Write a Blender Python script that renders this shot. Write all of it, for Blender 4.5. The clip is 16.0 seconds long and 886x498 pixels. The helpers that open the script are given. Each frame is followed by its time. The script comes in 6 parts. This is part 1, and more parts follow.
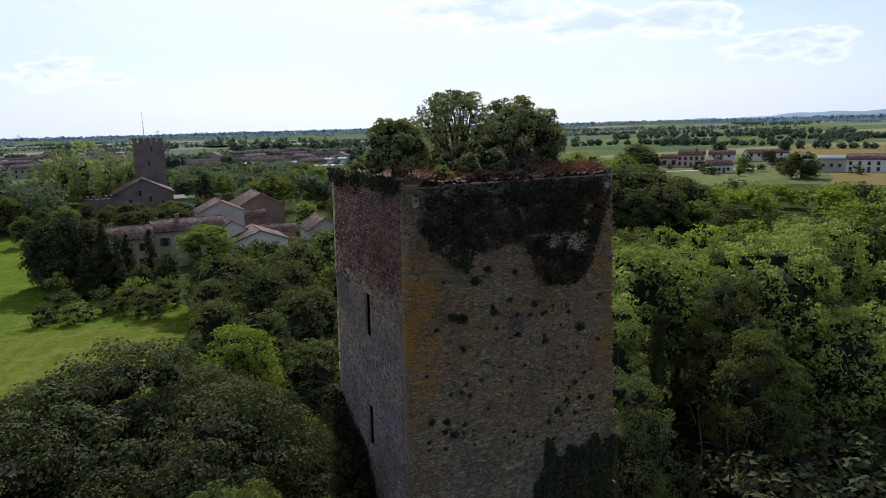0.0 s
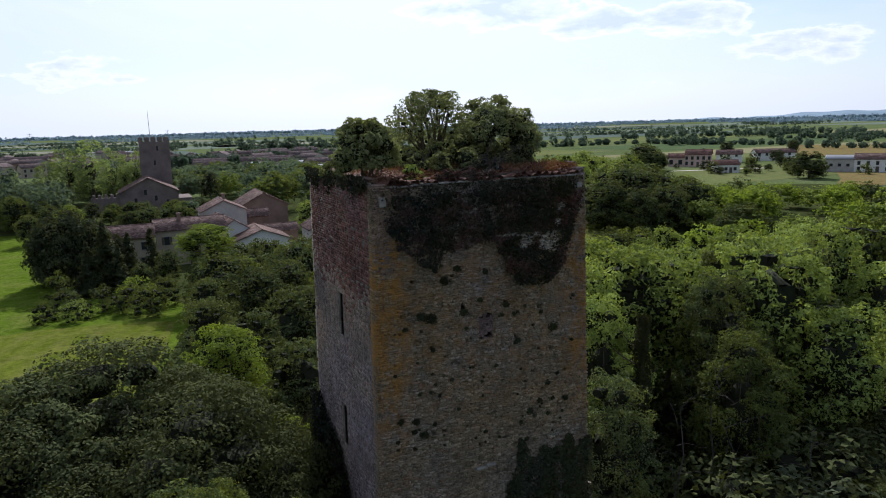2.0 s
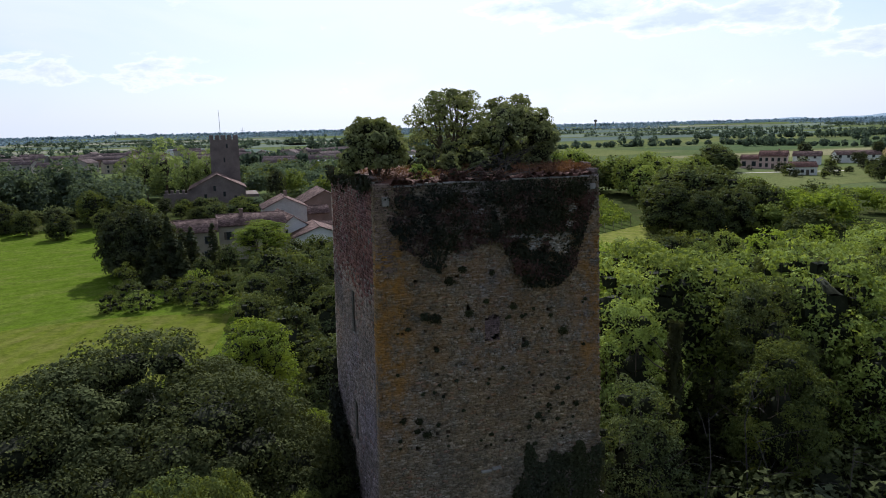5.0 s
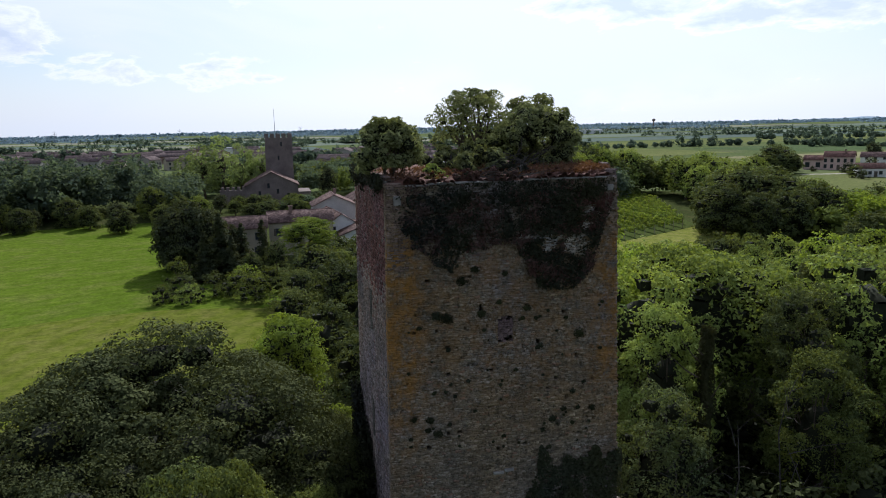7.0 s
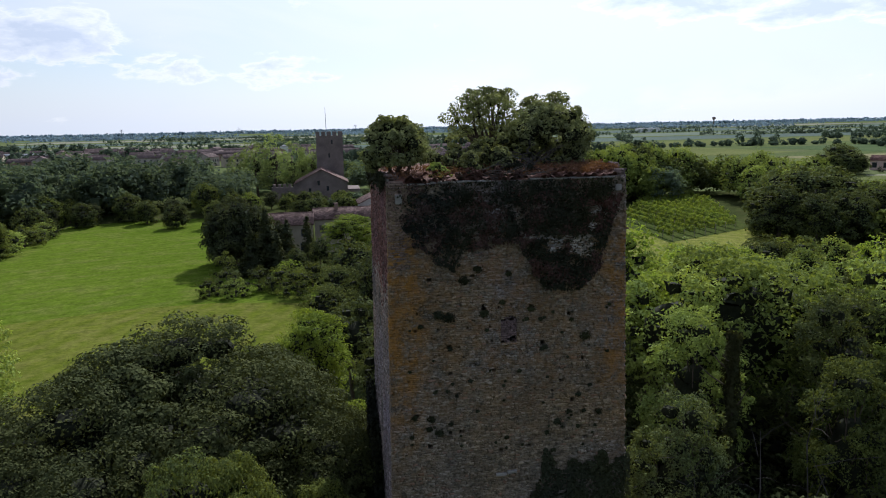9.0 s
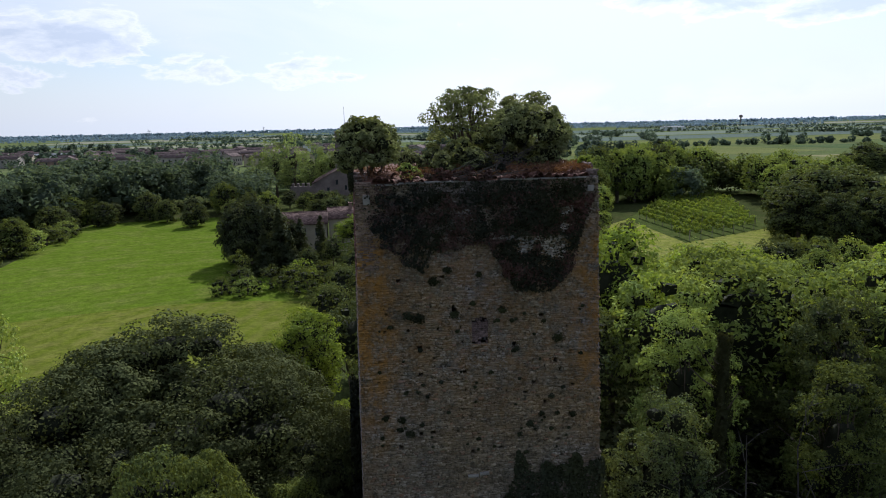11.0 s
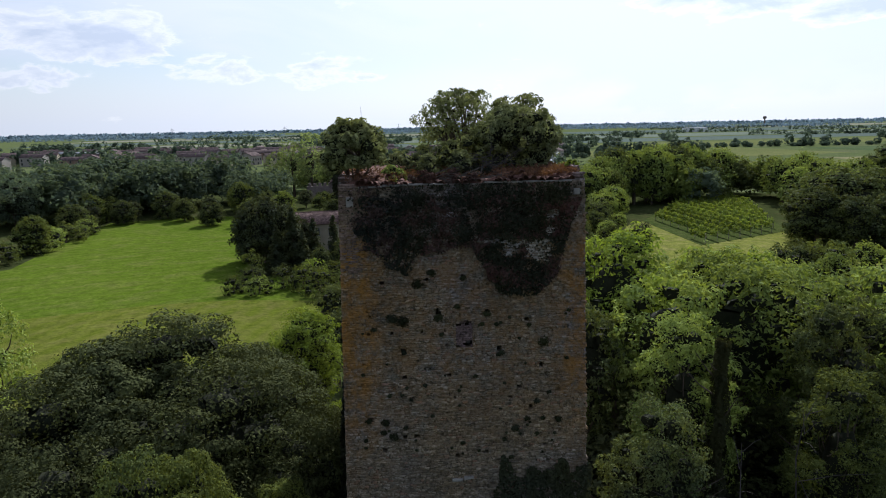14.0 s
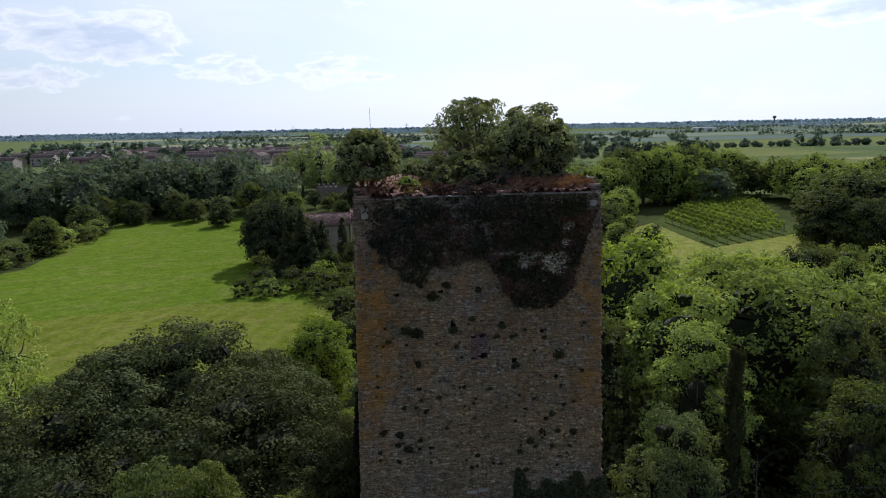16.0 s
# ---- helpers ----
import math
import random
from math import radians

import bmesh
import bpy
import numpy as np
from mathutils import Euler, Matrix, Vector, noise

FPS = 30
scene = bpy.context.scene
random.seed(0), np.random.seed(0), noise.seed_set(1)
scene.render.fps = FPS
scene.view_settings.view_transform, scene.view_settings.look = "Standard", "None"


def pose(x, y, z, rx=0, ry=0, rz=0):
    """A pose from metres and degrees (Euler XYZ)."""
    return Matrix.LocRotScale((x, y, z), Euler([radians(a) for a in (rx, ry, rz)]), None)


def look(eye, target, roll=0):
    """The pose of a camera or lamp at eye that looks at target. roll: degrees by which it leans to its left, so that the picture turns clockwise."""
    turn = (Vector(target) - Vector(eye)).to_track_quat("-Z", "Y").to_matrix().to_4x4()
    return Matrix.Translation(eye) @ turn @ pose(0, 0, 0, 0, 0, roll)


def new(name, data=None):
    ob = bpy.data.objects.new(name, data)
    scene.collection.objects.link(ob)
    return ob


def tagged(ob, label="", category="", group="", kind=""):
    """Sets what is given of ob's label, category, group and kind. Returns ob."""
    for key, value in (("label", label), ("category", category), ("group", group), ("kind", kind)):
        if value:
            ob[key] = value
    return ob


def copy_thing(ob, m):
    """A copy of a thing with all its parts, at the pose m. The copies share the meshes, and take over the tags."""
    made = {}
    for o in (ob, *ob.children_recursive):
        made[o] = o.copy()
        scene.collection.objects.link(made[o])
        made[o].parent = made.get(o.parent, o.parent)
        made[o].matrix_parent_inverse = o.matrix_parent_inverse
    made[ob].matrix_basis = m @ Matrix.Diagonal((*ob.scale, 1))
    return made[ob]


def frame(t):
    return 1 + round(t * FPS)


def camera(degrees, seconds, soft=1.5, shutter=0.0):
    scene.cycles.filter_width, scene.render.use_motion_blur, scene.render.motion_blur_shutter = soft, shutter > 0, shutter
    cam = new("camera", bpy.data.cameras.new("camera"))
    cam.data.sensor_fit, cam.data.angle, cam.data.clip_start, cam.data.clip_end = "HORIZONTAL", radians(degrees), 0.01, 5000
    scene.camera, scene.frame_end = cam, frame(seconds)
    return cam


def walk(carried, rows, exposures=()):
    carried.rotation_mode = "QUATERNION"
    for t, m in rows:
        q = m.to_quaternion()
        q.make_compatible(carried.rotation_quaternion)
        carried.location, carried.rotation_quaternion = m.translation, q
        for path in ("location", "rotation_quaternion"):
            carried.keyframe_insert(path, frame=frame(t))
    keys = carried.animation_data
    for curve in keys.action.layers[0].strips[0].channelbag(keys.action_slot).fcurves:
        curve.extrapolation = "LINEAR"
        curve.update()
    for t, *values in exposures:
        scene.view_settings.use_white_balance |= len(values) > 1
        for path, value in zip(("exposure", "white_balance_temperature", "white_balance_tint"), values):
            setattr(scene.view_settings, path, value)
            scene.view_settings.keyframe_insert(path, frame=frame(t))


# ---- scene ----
cam = camera(65.2, 16.0, soft=1.0)
PATH = [
    (0, (-7.958, -19.498, 21.689), (-7.141, -17.707, 21.338), -1.6),
    (0.5, (-7.689, -19.636, 21.676), (-6.873, -17.844, 21.325), -1.6),
    (1, (-7.393, -19.743, 21.669), (-6.577, -17.951, 21.317), -1.6),
    (1.5, (-7.086, -19.866, 21.657), (-6.278, -18.071, 21.306), -1.6),
    (2, (-6.784, -19.972, 21.651), (-5.989, -18.171, 21.299), -1.6),
    (2.5, (-6.47, -20.066, 21.637), (-5.694, -18.257, 21.285), -1.6),
    (3, (-6.172, -20.172, 21.631), (-5.415, -18.355, 21.279), -1.6),
    (3.5, (-5.864, -20.282, 21.63), (-5.133, -18.454, 21.279), -1.6),
    (4, (-5.573, -20.392, 21.629), (-4.88, -18.549, 21.278), -1.6),
    (4.5, (-5.256, -20.496, 21.614), (-4.601, -18.639, 21.264), -1.5),
    (7, (-3.702, -20.943, 21.611), (-3.23, -19.031, 21.262), -1.3),
    (7.5, (-3.349, -21.059, 21.595), (-2.917, -19.138, 21.246), -1.3),
    (8, (-2.95, -21.124, 21.598), (-2.558, -19.195, 21.247), -1.4),
    (8.5, (-2.544, -21.175, 21.59), (-2.189, -19.238, 21.239), -1.3),
    (11, (-0.442, -21.425, 21.599), (-0.184, -19.473, 21.247), -1.4),
    (11.5, (0.021, -21.477, 21.6), (0.27, -19.524, 21.248), -1.4),
    (12, (0.479, -21.509, 21.611), (0.716, -19.555, 21.259), -1.5),
    (12.5, (0.682, -21.516, 21.634), (0.919, -19.561, 21.282), -1.4),
    (13, (0.741, -21.484, 21.628), (0.963, -19.527, 21.277), -1.3),
    (13.5, (0.726, -21.477, 21.636), (0.937, -19.519, 21.285), -1.2),
    (14, (0.679, -21.443, 21.636), (0.882, -19.485, 21.286), -1.2),
    (14.5, (0.618, -21.391, 21.662), (0.815, -19.432, 21.312), -1.2),
    (15, (0.566, -21.352, 21.765), (0.755, -19.393, 21.414), -1.2),
    (15.5, (0.522, -21.293, 21.876), (0.706, -19.332, 21.524), -1.2),
    (16, (0.469, -21.249, 22.014), (0.65, -19.289, 21.663), -1.2),
]
walk(cam, [(t, look(eye, target, roll)) for t, eye, target, roll in PATH], ((0.0, 0.25, 5750, 13), (16.0, 0.25, 5750, 13)))

# ---------- light ----------
SUN_AZ, SUN_EL = 21.0, 38.0   # degrees clockwise from +y, and above the horizon
SKY, CLOUD_AWAY, CLOUD_SUN = 0.085, 5.0, 10.6
world = bpy.data.worlds.new("sky")
scene.world = world
world.use_nodes = True


def nodes_of(tree):
    tree.nodes.clear()
    return tree.nodes, tree.links


def build_sky():
    n, l = nodes_of(world.node_tree)
    out = n.new("ShaderNodeOutputWorld")
    bg = n.new("ShaderNodeBackground")
    sky = n.new("ShaderNodeTexSky")
    sky.sky_type = "NISHITA"
    sky.sun_disc = False
    sky.sun_elevation, sky.sun_rotation = radians(SUN_EL), radians(SUN_AZ)
    sky.air_density, sky.dust_density, sky.ozone_density = 1.0, 0.6, 1.4
    co = n.new("ShaderNodeTexCoord")
    norm = n.new("ShaderNodeVectorMath"); norm.operation = "NORMALIZE"
    l.new(co.outputs["Generated"], norm.inputs[0])
    flat = n.new("ShaderNodeMapping"); flat.inputs["Scale"].default_value = (1.0, 1.0, 2.6)
    l.new(norm.outputs[0], flat.inputs["Vector"])

    def clouds(scale, detail, rough, bend):
        t = n.new("ShaderNodeTexNoise")
        t.inputs["Scale"].default_value, t.inputs["Detail"].default_value, t.inputs["Roughness"].default_value, t.inputs["Distortion"].default_value = scale, detail, rough, bend
        l.new(flat.outputs[0], t.inputs["Vector"])
        return t.outputs["Fac"]

    def toward(az, el, wide, core):
        d = n.new("ShaderNodeVectorMath"); d.operation = "DOT_PRODUCT"
        l.new(norm.outputs[0], d.inputs[0])
        d.inputs[1].default_value = (math.sin(radians(az)) * math.cos(radians(el)), math.cos(radians(az)) * math.cos(radians(el)), math.sin(radians(el)))
        return scaled(n, l, d.outputs["Value"], 0, 1, math.cos(radians(wide)), math.cos(radians(core)))

    def plus(a, b2, k):
        m = n.new("ShaderNodeMath"); m.operation = "MULTIPLY_ADD"
        l.new(b2, m.inputs[0]); m.inputs[1].default_value = k; l.new(a, m.inputs[2])
        return m.outputs[0]

    # a thin white veil with blue gaps, denser towards the sun
    thick = plus(clouds(2.2, 6, 0.52, 0.5), toward(16, 12, 36, 6), 0.16)
    veil = ramp(n, l, thick, [(0.40, (0.28, 0.28, 0.28)), (0.64, (0.96, 0.96, 0.96))])
    # banks of cumulus with grey-blue bellies
    heap = clouds(13.0, 9, 0.60, 0.25)
    banks = None
    axes = n.new("ShaderNodeSeparateXYZ"); l.new(norm.outputs[0], axes.inputs[0])
    turn = n.new("ShaderNodeMath"); turn.operation = "ARCTAN2"
    l.new(axes.outputs["X"], turn.inputs[0]); l.new(axes.outputs["Y"], turn.inputs[1])

    def off(value, middle, half):
        d = n.new("ShaderNodeMath"); d.operation = "MULTIPLY_ADD"
        d.inputs[1].default_value, d.inputs[2].default_value = 1 / radians(half), -middle / half
        l.new(value, d.inputs[0])
        q = n.new("ShaderNodeMath"); q.operation = "MULTIPLY"
        l.new(d.outputs[0], q.inputs[0]); l.new(d.outputs[0], q.inputs[1])
        return q.outputs[0]

    for az, el, wide, tall, k in ((29, 8.8, 10, 2.2, 1.0), (36, 7.4, 6, 1.7, 0.95), (43, 7.2, 6, 1.8, 0.9), (51, 4.8, 6, 2.0, 0.7), (-20, 6.8, 8, 2.7, 1.0), (-3, 4.4, 5, 1.8, 0.8), (-11, 4.6, 5, 1.5, 0.7), (53, 9.6, 5, 1.6, 0.8), (-24, 4.0, 7, 1.5, 0.7), (8, 11.5, 10, 1.2, 0.6)):
        both = n.new("ShaderNodeMath"); both.operation = "ADD"
        l.new(off(turn.outputs[0], az, wide), both.inputs[0]); l.new(off(axes.outputs["Z"], el, tall), both.inputs[1])
        one = scaled(n, l, both.outputs[0], k, 0.0)
        if banks is None:
            banks = one
        else:
            m = n.new("ShaderNodeMath"); m.operation = "MAXIMUM"
            l.new(banks, m.inputs[0]); l.new(one, m.inputs[1])
            banks = m.outputs[0]
    less = n.new("ShaderNodeMath"); less.operation = "SUBTRACT"; less.inputs[1].default_value = 0.13
    l.new(heap, less.inputs[0])
    heap = plus(less.outputs[0], banks, 0.42)
    belly = ramp(n, l, heap, [(0.54, (0.96, 1.0, 1.06)), (0.61, (1.12, 1.13, 1.14)), (0.67, (0.97, 1.01, 1.06)), (0.80, (0.78, 0.85, 0.95))])
    heaped = ramp(n, l, heap, [(0.50, (0, 0, 0)), (0.62, (1, 1, 1))])
    # clouds glow towards the sun
    sun_dir = n.new("ShaderNodeVectorMath"); sun_dir.operation = "DOT_PRODUCT"
    l.new(norm.outputs[0], sun_dir.inputs[0])
    a, e = radians(SUN_AZ), radians(SUN_EL)
    sun_dir.inputs[1].default_value = (math.sin(a) * math.cos(e), math.cos(a) * math.cos(e), math.sin(e))
    glow = n.new("ShaderNodeMapRange")
    glow.inputs["From Min"].default_value, glow.inputs["From Max"].default_value = 0.3, 0.9
    glow.inputs["To Min"].default_value, glow.inputs["To Max"].default_value = CLOUD_AWAY, CLOUD_SUN
    l.new(sun_dir.outputs["Value"], glow.inputs["Value"])
    cloud = n.new("ShaderNodeVectorMath"); cloud.operation = "SCALE"
    l.new(belly, cloud.inputs[0]); l.new(glow.outputs[0], cloud.inputs["Scale"])
    mix = n.new("ShaderNodeMix"); mix.data_type = "RGBA"
    cover = n.new("ShaderNodeMath"); cover.operation = "MAXIMUM"
    l.new(veil, cover.inputs[0]); l.new(heaped, cover.inputs[1])
    misty = n.new("ShaderNodeMath"); misty.operation = "MAXIMUM"
    l.new(cover.outputs[0], misty.inputs[0]); l.new(scaled(n, l, axes.outputs["Z"], 0.92, 0.0, 0.01, 0.16), misty.inputs[1])
    l.new(misty.outputs[0], mix.inputs["Factor"])
    l.new(sky.outputs[0], mix.inputs["A"]); l.new(cloud.outputs[0], mix.inputs["B"])
    l.new(mix.outputs["Result"], bg.inputs["Color"])
    bg.inputs["Strength"].default_value = SKY
    l.new(bg.outputs[0], out.inputs[0])


sun = new("sun", bpy.data.lights.new("sun", "SUN"))
sun.data.energy, sun.data.angle, sun.data.color = 5.0, radians(0.6), (1.0, 0.94, 0.84)
sun.matrix_world = look((math.sin(radians(SUN_AZ)), math.cos(radians(SUN_AZ)), math.tan(radians(SUN_EL))), (0, 0, 0))

# ---------- materials ----------


def material(name, rough=0.8, metal=0.0):
    m = bpy.data.materials.new(name)
    m.use_nodes = True
    n, l = nodes_of(m.node_tree)
    out = n.new("ShaderNodeOutputMaterial")
    b = n.new("ShaderNodeBsdfPrincipled")
    b.inputs["Roughness"].default_value, b.inputs["Metallic"].default_value = rough, metal
    b.inputs["Specular IOR Level"].default_value = 0.3 if rough < 0.7 else 0.08
    l.new(b.outputs[0], out.inputs[0])
    return m, n, l, b, out


def noise_node(n, l, vec, scale, detail=5, rough=0.55):
    t = n.new("ShaderNodeTexNoise")
    t.inputs["Scale"].default_value, t.inputs["Detail"].default_value, t.inputs["Roughness"].default_value = scale, detail, rough
    if vec is not None:
        l.new(vec, t.inputs["Vector"])
    return t.outputs["Fac"]


def ramp(n, l, fac, stops):
    r = n.new("ShaderNodeValToRGB")
    e = r.color_ramp.elements
    while len(e) < len(stops):
        e.new(0.5)
    for k, (p, c) in zip(e, stops):
        k.position, k.color = p, (*c, 1) if len(c) == 3 else c
    l.new(fac, r.inputs[0])
    return r.outputs[0]


def mixed(n, l, fac, a, b, kind="MIX"):
    m = n.new("ShaderNodeMix")
    m.data_type, m.blend_type = "RGBA", kind
    for value, key in ((fac, "Factor"), (a, "A"), (b, "B")):
        if isinstance(value, (int, float)):
            m.inputs[key].default_value = value
        elif isinstance(value, tuple):
            m.inputs[key].default_value = (*value, 1)
        else:
            l.new(value, m.inputs[key])
    return m.outputs["Result"]


def scaled(n, l, fac, lo, hi, f0=0.0, f1=1.0):
    m = n.new("ShaderNodeMapRange")
    for key, v in (("From Min", f0), ("From Max", f1), ("To Min", lo), ("To Max", hi)):
        m.inputs[key].default_value = v
    l.new(fac, m.inputs["Value"])
    return m.outputs[0]


def bump(n, l, b, height, strength=0.4, distance=0.02):
    k = n.new("ShaderNodeBump")
    k.inputs["Strength"].default_value, k.inputs["Distance"].default_value = strength, distance
    l.new(height, k.inputs["Height"])
    l.new(k.outputs[0], b.inputs["Normal"])


def place_of(n):
    return n.new("ShaderNodeNewGeometry").outputs["Position"]


def leaf_material(name, colour, spread=0.35, thin=0.45, warm=(1.25, 1.1, 0.5), leaf=0.085, tint=(1.35, 1.25, 0.5), gloss=0.01):
    """Leaves: each a little different, lighter where the sun shines through."""
    m, n, l, b, out = material(name, 0.75)
    b.inputs["Specular IOR Level"].default_value = gloss
    geo = n.new("ShaderNodeNewGeometry")
    info = n.new("ShaderNodeObjectInfo")
    base = mixed(n, l, geo.outputs["Random Per Island"], tuple(c * (1 - spread) for c in colour), tuple(c * (1 + spread) for c in colour))
    patch = noise_node(n, l, geo.outputs["Position"], 0.35, 3)
    base = mixed(n, l, scaled(n, l, patch, 0.0, 0.7, 0.35, 0.7), base, tuple(c * w * 1.15 for c, w in zip(colour, warm)))
    cell = n.new("ShaderNodeTexVoronoi")
    cell.inputs["Scale"].default_value = 1.0 / leaf
    l.new(geo.outputs["Position"], cell.inputs["Vector"])
    one = n.new("ShaderNodeSeparateColor")
    l.new(cell.outputs["Color"], one.inputs[0])
    base = mixed(n, l, 1.0, base, ramp(n, l, one.outputs[0], [(0.0, (0.86, 0.86, 0.86)), (1.0, (1.16, 1.16, 1.14))]), "MULTIPLY")
    # Cell rims darkened: shade of the gaps between leaves, put into the colour.
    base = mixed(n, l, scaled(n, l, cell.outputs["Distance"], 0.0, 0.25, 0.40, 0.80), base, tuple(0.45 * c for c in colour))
    low = n.new("ShaderNodeMath"); low.operation = "MULTIPLY"; low.inputs[1].default_value = -1.0
    l.new(cell.outputs["Distance"], low.inputs[0])
    bump(n, l, b, low.outputs[0], 0.2, leaf * 0.6)
    tree = scaled(n, l, info.outputs["Random"], 0.72, 1.25)
    v = n.new("ShaderNodeVectorMath"); v.operation = "SCALE"
    l.new(base, v.inputs[0]); l.new(tree, v.inputs["Scale"])
    l.new(v.outputs[0], b.inputs["Base Color"])
    tr = n.new("ShaderNodeBsdfTranslucent")
    through_leaf = mixed(n, l, 1.0, v.outputs[0], tint, "MULTIPLY")
    l.new(through_leaf, tr.inputs["Color"])
    s = n.new("ShaderNodeMixShader"); s.inputs[0].default_value = thin
    l.new(b.outputs[0], s.inputs[1]); l.new(tr.outputs[0], s.inputs[2])
    l.new(s.outputs[0], out.inputs[0])
    return m


def plain(name, colour, rough=0.8, scale=4.0, vary=0.25, fine=40.0, relief=0.3, metal=0.0):
    """A surface with stains and grain at two scales."""
    m, n, l, b, out = material(name, rough, metal)
    p = place_of(n)
    big, small = noise_node(n, l, p, scale, 6), noise_node(n, l, p, fine, 4)
    c = mixed(n, l, scaled(n, l, big, 0, 1, 0.3, 0.7), tuple(x * (1 - vary) for x in colour), tuple(x * (1 + vary) for x in colour))
    c = mixed(n, l, scaled(n, l, small, 0.0, 0.45, 0.35, 0.75), c, tuple(x * 0.55 for x in colour))
    l.new(c, b.inputs["Base Color"])
    bump(n, l, b, small, relief, 0.02)
    return m


def masonry(name, low, high, lichen=0.0, red=None):
    """Bricks and stones that differ piece by piece, with damp streaks and yellow lichen."""
    m, n, l, b, out = material(name, 0.9)
    geo, info = n.new("ShaderNodeNewGeometry"), n.new("ShaderNodeObjectInfo")
    p = geo.outputs["Position"]
    pick = n.new("ShaderNodeMath"); pick.operation = "ADD"
    l.new(geo.outputs["Random Per Island"], pick.inputs[0]); l.new(info.outputs["Random"], pick.inputs[1])
    wrap = n.new("ShaderNodeMath"); wrap.operation = "FRACT"
    l.new(pick.outputs[0], wrap.inputs[0])
    c = mixed(n, l, wrap.outputs[0], low, high)
    if red:
        odd = ramp(n, l, wrap.outputs[0], [(0.93, (0, 0, 0)), (0.95, (0.8, 0.8, 0.8))])
        c = mixed(n, l, odd, c, red)
    broad = noise_node(n, l, p, 0.22, 4, 0.5)
    c = mixed(n, l, 1.0, c, ramp(n, l, broad, [(0.38, (0.88, 0.88, 1.05)), (0.50, (1.0, 0.98, 0.96)), (0.62, (1.14, 1.02, 0.84))]), "MULTIPLY")
    blot = noise_node(n, l, p, 0.55, 8, 0.62)
    c = mixed(n, l, scaled(n, l, blot, 0.0, 0.75, 0.45, 0.68), c, tuple(0.45 * (x + y) * 0.5 for x, y in zip(low, high)))
    grain = noise_node(n, l, p, 28, 6, 0.7)
    c = mixed(n, l, scaled(n, l, grain, 0.0, 0.6, 0.42, 0.75), c, tuple(x * 0.45 for x in low))
    fleck = noise_node(n, l, p, 4.5, 7, 0.70)
    c = mixed(n, l, scaled(n, l, fleck, 0.0, 0.80, 0.51, 0.62), c, (low[0] * 0.32, low[1] * 0.36, low[2] * 0.34))
    pits = noise_node(n, l, p, 13.0, 5, 0.75)
    c = mixed(n, l, scaled(n, l, pits, 0.0, 0.9, 0.55, 0.62), c, (low[0] * 0.22, low[1] * 0.24, low[2] * 0.24))
    pale = noise_node(n, l, p, 7.5, 6, 0.70)
    c = mixed(n, l, scaled(n, l, pale, 0.0, 0.55, 0.60, 0.70), c, tuple(min(1.25 * x, 0.6) for x in high))
    if lichen:
        sep = n.new("ShaderNodeSeparateXYZ"); l.new(p, sep.inputs[0])
        near = scaled(n, l, sep.outputs["X"], 1.0, 0.0, 0.3, 1.6)
        far = scaled(n, l, sep.outputs["X"], 0.0, 0.9, 5.9, 7.1)
        side = n.new("ShaderNodeMath"); side.operation = "MAXIMUM"
        l.new(near, side.inputs[0]); l.new(far, side.inputs[1])
        rise = scaled(n, l, sep.outputs["Z"], 0.25, 1.0, 10.5, 14.0)
        drop = scaled(n, l, sep.outputs["Z"], 1.0, 0.25, 17.6, 18.8)
        mul = n.new("ShaderNodeMath"); mul.operation = "MULTIPLY"
        l.new(rise, mul.inputs[0]); l.new(drop, mul.inputs[1])
        everywhere = n.new("ShaderNodeMath"); everywhere.operation = "MAXIMUM"; everywhere.inputs[1].default_value = 0.40
        l.new(side.outputs[0], everywhere.inputs[0])
        zone = n.new("ShaderNodeMath"); zone.operation = "MULTIPLY"
        l.new(everywhere.outputs[0], zone.inputs[0]); l.new(mul.outputs[0], zone.inputs[1])
        spots = scaled(n, l, noise_node(n, l, p, 1.5, 10, 0.78), 0.0, 1.0, 0.40, 0.58)
        amount = n.new("ShaderNodeMath"); amount.operation = "MULTIPLY"
        l.new(zone.outputs[0], amount.inputs[0]); l.new(spots, amount.inputs[1])
        top = n.new("ShaderNodeMath"); top.operation = "MULTIPLY"; top.inputs[1].default_value = lichen
        l.new(amount.outputs[0], top.inputs[0])
        c = mixed(n, l, top.outputs[0], c, (0.33, 0.170, 0.045))
    l.new(c, b.inputs["Base Color"])
    bump(n, l, b, grain, 0.7, 0.03)
    return m


